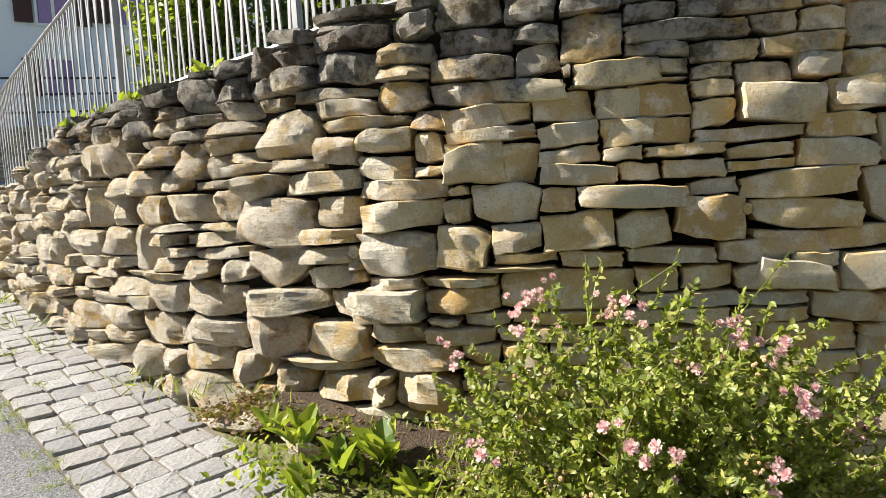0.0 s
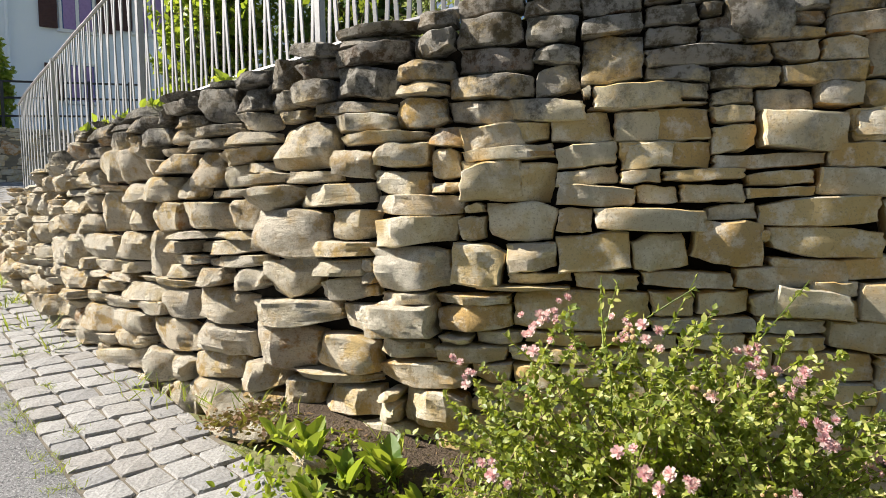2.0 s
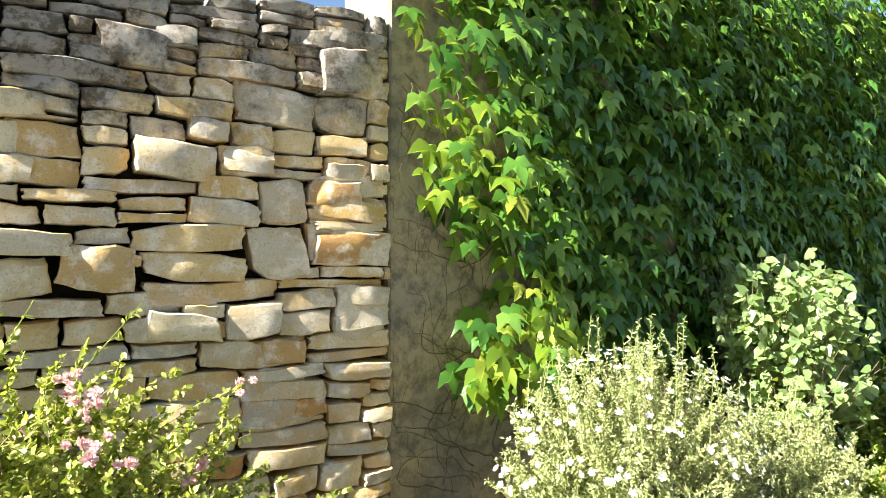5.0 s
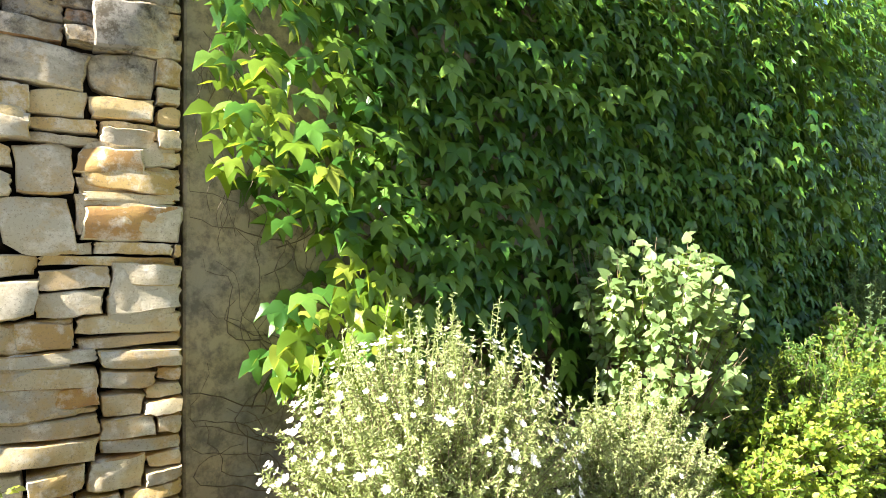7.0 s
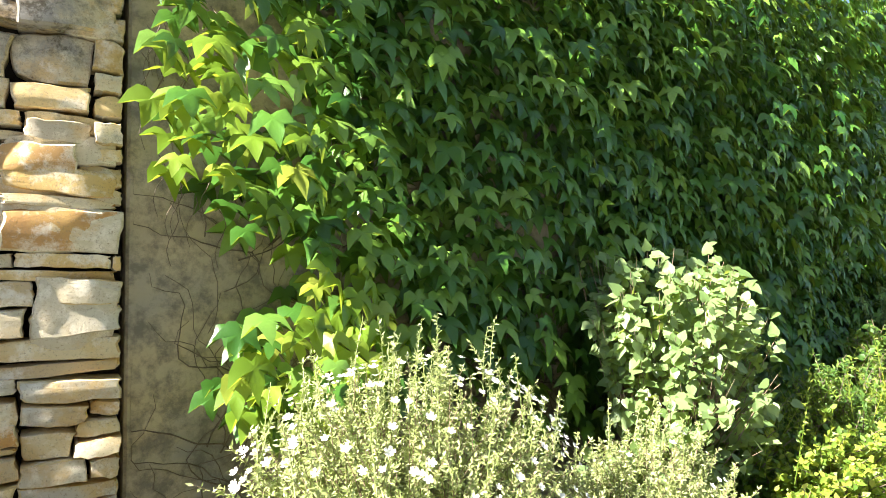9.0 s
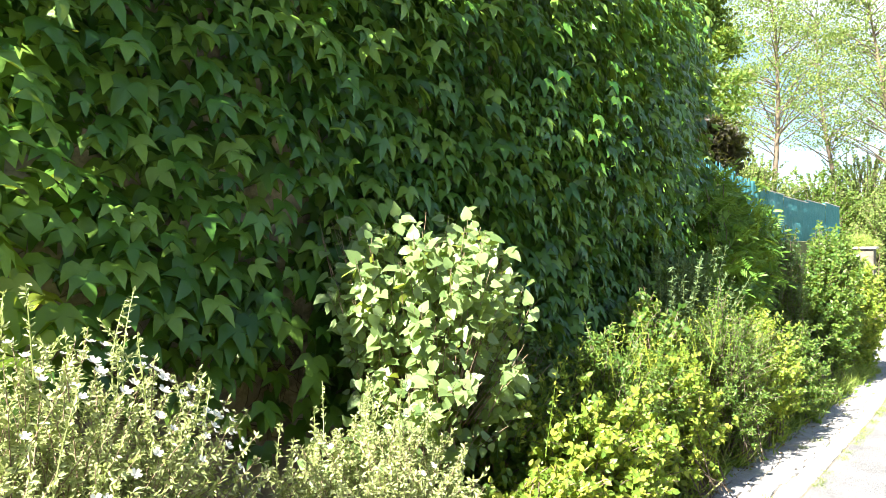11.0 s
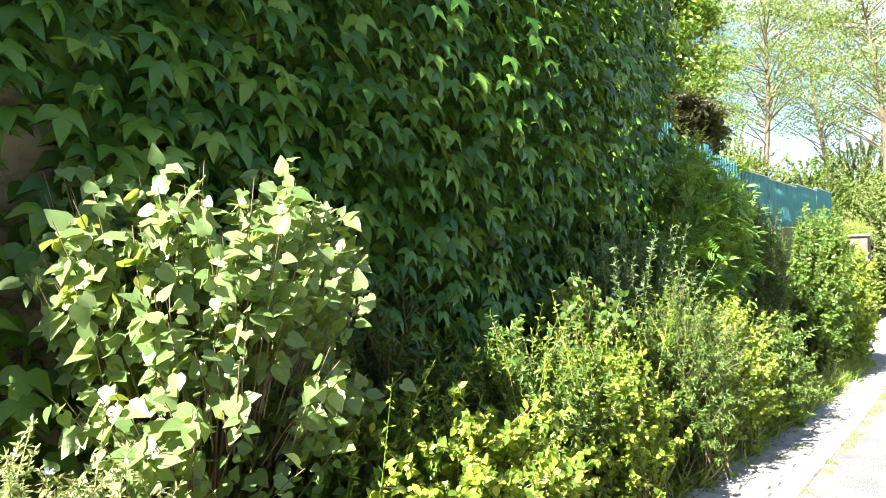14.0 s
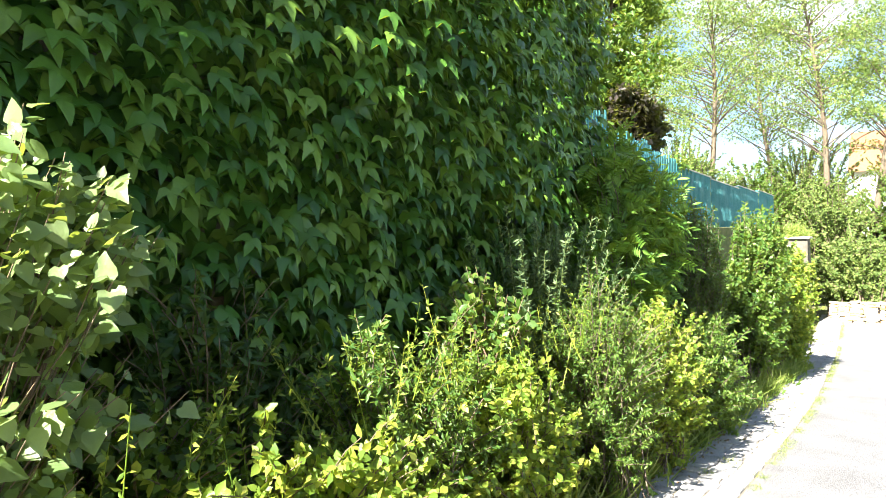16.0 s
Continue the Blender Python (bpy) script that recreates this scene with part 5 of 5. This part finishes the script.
bush("leafy_shrub", "rough green growth below the teal fence", "shrub", soil_at(18.9, 2.75), (18.8, 2.75, 0.1), (1.3, 0.4, 1.0), 320, 70, WIDE, 0.08, SHRUB_LEAF, 93, twig=BARK, group=HEDGE, low=-0.9, wild=0.16)
bush("leafy_shrub", "low rough growth beside the stepped wall", "shrub", soil_at(19.8, 2.9), (21.8, 2.9, -0.2), (1.5, 0.4, 1.0), 320, 70, WIDE, 0.08, SHRUB_LEAF, 94, twig=BARK, group=HEDGE, low=-0.9, wild=0.16)
BANK = "bushes on the far bank"
for k, (bx, by, bz, rx, ry, rz, mat) in enumerate([(29.5, 1.3, -0.2, 1.4, 1.5, 1.5, FAR_LEAF), (30, -1.5, 0.2, 1.6, 1.8, 1.9, FAR_LEAF), (30.5, -5, 0.5, 1.8, 2.2, 2.2, SHRUB_LEAF), (33, 2.6, 1.3, 2.0, 1.7, 2.2, FAR_LEAF), (34, 5.5, 2.2, 2.2, 2.0, 2.4, SHRUB_LEAF), (32, 7.8, 2.8, 2.0, 1.8, 2.4, FAR_LEAF), (36, 0.0, 2.0, 2.5, 2.2, 2.6, SHRUB_LEAF), (36, 9.5, 3.4, 2.4, 2.2, 3.0, FAR_LEAF), (38, 4.0, 3.2, 2.5, 2.5, 2.8, FAR_LEAF), (37, -4, 2, 2.5, 2.6, 3, FAR_LEAF), (33, 12, 3.5, 2.5, 2.2, 3.4, SHRUB_LEAF)]):
    base = (bx, by, bz - rz)
    bush("bank_bush", "sunlit bush on the bank beyond the lane", "bush", base, (bx, by, bz), (rx, ry, rz), 300, 125, WIDE, 0.115, mat, 100 + k, 0.03, 0.3, BARK, BANK, low=-0.7, wild=0.16, spread=0.4)
bush("bank_grass", "dry yellow grass on the bank beside the steps", "grass", (27.4, 3.4, 1.0), (27.4, 3.3, 1.1), (1.2, 0.7, 0.45), 400, 12, BLADE, 0.3, GRASS_BLADE, 112, 0.004, 0.3, STALK, low=-0.2)


def tree(name, label, base, height, spread, seed, mat, clumps, per, size, lean=(0, 0), trunk=0.16, t_low=0.35):
    """A tapered trunk with limbs and a loose crown of many small leaves."""
    rng = np.random.default_rng(seed)
    base = np.array(base, float)
    root = thing(name, label, "tree", base)
    t = np.linspace(0, 1, 12)[:, None]
    axis = base + np.column_stack([lean[0] * t**1.5 + 0.35 * np.sin(5 * t + seed), lean[1] * t**1.5 + 0.35 * np.cos(4 * t + seed), height * 0.92 * t])
    part("trunk", tri_mesh("trunk", *tubes([axis], [(trunk, trunk * 0.2)], 8), BARK, True), root)
    limbs, tips = [], []
    for k in range(clumps):
        f = rng.uniform(t_low, 1.0)
        p = np.array([np.interp(f, t[:, 0], axis[:, q]) for q in range(3)])
        a = rng.uniform(0, 6.28)
        reach = spread * (1.15 - 0.7 * f) * rng.uniform(0.5, 1.1)
        q = p + np.array([math.cos(a) * reach, math.sin(a) * reach, rng.uniform(0.25, 0.95) * reach])
        m = (p + q) / 2 + np.array([0, 0, 0.12 * reach])
        u = np.linspace(0, 1, 6)[:, None]
        line = (1 - u) ** 2 * p + 2 * u * (1 - u) * m + u**2 * q
        limbs.append(line)
        tips += [line[3], line[4], line[5]]
    part("limbwork", tri_mesh("limbwork", *tubes(limbs, [(trunk * 0.2, trunk * 0.04)] * len(limbs), 5), BARK, True), root, "", "stuff")
    tips = np.array(tips)
    pos = (tips[:, None] + rng.normal(0, 1, (len(tips), per, 3)) * np.array([0.6, 0.6, 0.16]) * spread * 0.19).reshape(-1, 3)
    dirs = unit(rng.normal(size=pos.shape) + np.array([0, 0, -0.4]))
    norms = unit(rng.normal(size=pos.shape) * 0.6 + np.array([0, 0, 1.0]))
    part("crown", tri_mesh("crown", *leaves(WIDE, pos, dirs, norms, size * rng.uniform(0.6, 1.3, len(pos))), mat), root, "", "stuff")


FAR_TREES = [((35.0, 7.6, 0.5), 15, 4.6, (0, 0)), ((36.5, 3.2, 0.5), 13, 4.4, (0.2, 0.3)), ((36.0, 1.6, 0.5), 12, 4.0, (0.5, -3.0)), ((44, 6, 1), 15, 5, (0.6, 1.2)), ((45, -3, 1), 14, 5, (0, -1.5)), ((42, 13, 1), 15, 5, (0, 0))]
for k, (b, h, s, ln) in enumerate(FAR_TREES):
    tree("locust_tree", "tall thin locust tree with an airy crown", b, h, s, 120 + k, FAR_LEAF, 70, 70, 0.13, ln, 0.17)
tree("garden_tree", "leafy green tree behind the teal fence", (14.2, 4.5, 1.4), 5.8, 1.4, 130, SHRUB_LEAF, 110, 120, 0.10, trunk=0.09, t_low=0.12)
tree("copper_tree", "small dark purple-leaved tree behind the teal fence", (13.6, 4.15, 1.4), 2.2, 0.8, 131, COPPER_LEAF, 90, 120, 0.10, trunk=0.07, t_low=0.08)
far_house = thing("tiled_house", "house with a red tiled roof beyond the trees", "house", (60, 0, 0))
part("wall", box("wall", (60, -9, -2), (68, 3.0, 6.2), RENDERED), far_house)
part("roof", mesh_of("roof", [(59.5, -9.5, 6.0), (59.5, 3.4, 6.0), (64, 3.4, 9.5), (64, -9.5, 9.5), (68.5, -9.5, 6.0), (68.5, 3.4, 6.0)], [(0, 1, 2, 3), (3, 2, 5, 4), (1, 5, 2), (0, 3, 4)], TILE), far_house)

# ---- facing stones of the rubble wall ----
MARKED = [
    (0.38, 0.63, 1.47, 1.69), (0.03, 0.33, 2.27, 2.48), (1.36, 1.54, 1.81, 1.91), (0.38, 0.66, 0.86, 1.11), (0.02, 0.27, 1.16, 1.43), (1.24, 1.66, 1.57, 1.67),
    (1.04, 1.29, 1.44, 1.61), (0.02, 0.36, 1.52, 1.67), (0.93, 1.17, 2.27, 2.43), (0.75, 1.05, 1.86, 2.01), (0.52, 0.74, 1.89, 2.00), (0.50, 0.72, 1.23, 1.38),
    (1.93, 2.18, 1.70, 1.86), (2.01, 2.23, 1.36, 1.54), (1.68, 2.08, 2.01, 2.11), (1.32, 1.66, 2.04, 2.14), (0.74, 1.02, 1.24, 1.36),
    (2.24, 2.58, 1.33, 1.52), (2.84, 3.28, 1.47, 1.69), (4.48, 5.0, 1.88, 2.08), (2.35, 2.63, 1.14, 1.30), (1.31, 1.52, 1.42, 1.56),
]


def crisp(me):
    """Rounds the low swellings and keeps the struck edges sharp."""
    me.set_sharp_from_angle(angle=radians(26))
    return me


rng_wall = np.random.default_rng(7)
laid = lay_stones(rng_wall, WALL_LEN - 0.1, wall_foot, wall_top, 1.0, MARKED)
laid.sort(key=lambda q: q[0] + q[1])
rest, count = [], 0
for a, b, c, d in laid:
    m = (a + b) / 2
    gap = rng_wall.uniform(-0.003, 0.004 + 0.003 * float(smooth_step(0.8, 2.4, m)))
    wild = 0.004 + 0.017 * float(smooth_step(1.2, 2.6, m))
    out = rng_wall.uniform(-0.02, 0.022) + (0.02 if any(abs(a - q[0]) < 0.001 and abs(d - q[3]) < 0.001 for q in MARKED) else 0) + rng_wall.uniform(-0.02, 0.03) * float(smooth_step(1.4, 2.8, m))
    if c < float(wall_foot(m)) - 0.12 or count >= 420:
        rest.append((a, b, c, d))
        continue
    count += 1
    v, f = stone_geo(a + 0.004 + gap, b - 0.004 - gap, c + 0.003 + gap * 0.8, d - 0.003 - gap * 0.8, out, wild, rng_wall)
    part("stone", crisp(mesh_of("stone", v, f, STONE, True)), wall_rubble)
v, f = joined_stones(rest, 8, wall_point, 0.03)
part("far_stonework", crisp(mesh_of("far_stonework", v, f, STONE, True)), wall_rubble, "", "stuff")


# ---- granite setts of the gutter strip ----
def sett_mesh(rng):
    n = 8
    a = np.array([0.70, 0.87, 2.27, 2.44, 3.84, 4.01, 5.41, 5.58])
    k = (np.abs(np.cos(a)) ** 16 + np.abs(np.sin(a)) ** 16) ** (-1 / 16)
    v = []
    for sc, z in ((1.0, -0.05), (1.0, -0.010), (0.93, 0.0)):
        v += [(0.5 * x * sc, 0.5 * y * sc, z + (rng.uniform(-0.004, 0.004) if z == 0 else 0)) for x, y in zip(np.cos(a) * k * (1 + rng.uniform(-0.06, 0.03, n)), np.sin(a) * k * (1 + rng.uniform(-0.06, 0.03, n)))]
    v.append((0, 0, 0.004))
    f = [(r * n + i, r * n + (i + 1) % n, (r + 1) * n + (i + 1) % n, (r + 1) * n + i) for r in range(2) for i in range(n)]
    f += [(2 * n + i, 2 * n + (i + 1) % n, 3 * n) for i in range(n)]
    return v, f


rng_sett = np.random.default_rng(9)
kinds = [sett_mesh(rng_sett) for k in range(6)]
shared = [mesh_of("sett", v, f, GRANITE) for v, f in kinds]
vs, fs, k0 = [], [], 0
s = 0.3
while s < STRIP_LEN - 0.5:
    w = rng_sett.uniform(0.135, 0.175)
    d, edge = -HALF + 0.01, HALF
    if strip_point(s, 0)[0][0] < -7.1:
        edge = 5.0
    while d < edge - 0.05:
        l = min(rng_sett.uniform(0.14, 0.21), edge - d)
        p, q, n = strip_point(s + w / 2, d + l / 2)
        z = float(ground_z(*p)) + 0.006 + rng_sett.uniform(-0.006, 0.006)
        e = 0.2
        gx_, gy_ = (float(ground_z(p[0] + e, p[1])) - float(ground_z(p[0] - e, p[1]))) / (2 * e), (float(ground_z(p[0], p[1] + e)) - float(ground_z(p[0], p[1] - e))) / (2 * e)
        up = Vector((-gx_, -gy_, 1)).normalized()
        xa = Vector((q[0], q[1], q[0] * gx_ + q[1] * gy_)).normalized()
        m = Matrix((xa, up.cross(xa), up)).transposed().to_4x4()
        m.translation = Vector((p[0], p[1], z))
        m = m @ pose(0, 0, 0, rng_sett.uniform(-2, 2), rng_sett.uniform(-2, 2), rng_sett.uniform(-4, 4)) @ Matrix.Diagonal((w - 0.008, l - 0.008, 1, 1))
        i = int(rng_sett.integers(6))
        if -4.6 < p[0] < -2.0 or 6.2 < p[0] < 9.5:
            part("sett", shared[i], pavement, at=m)
        else:
            vs += [tuple(m @ Vector(c)) for c in kinds[i][0]]
            fs += [tuple(k0 + j for j in face) for face in kinds[i][1]]
            k0 += len(kinds[i][0])
        d += l
    s += w
part("far_paving", mesh_of("far_paving", vs, fs, GRANITE), pavement, "", "stuff")
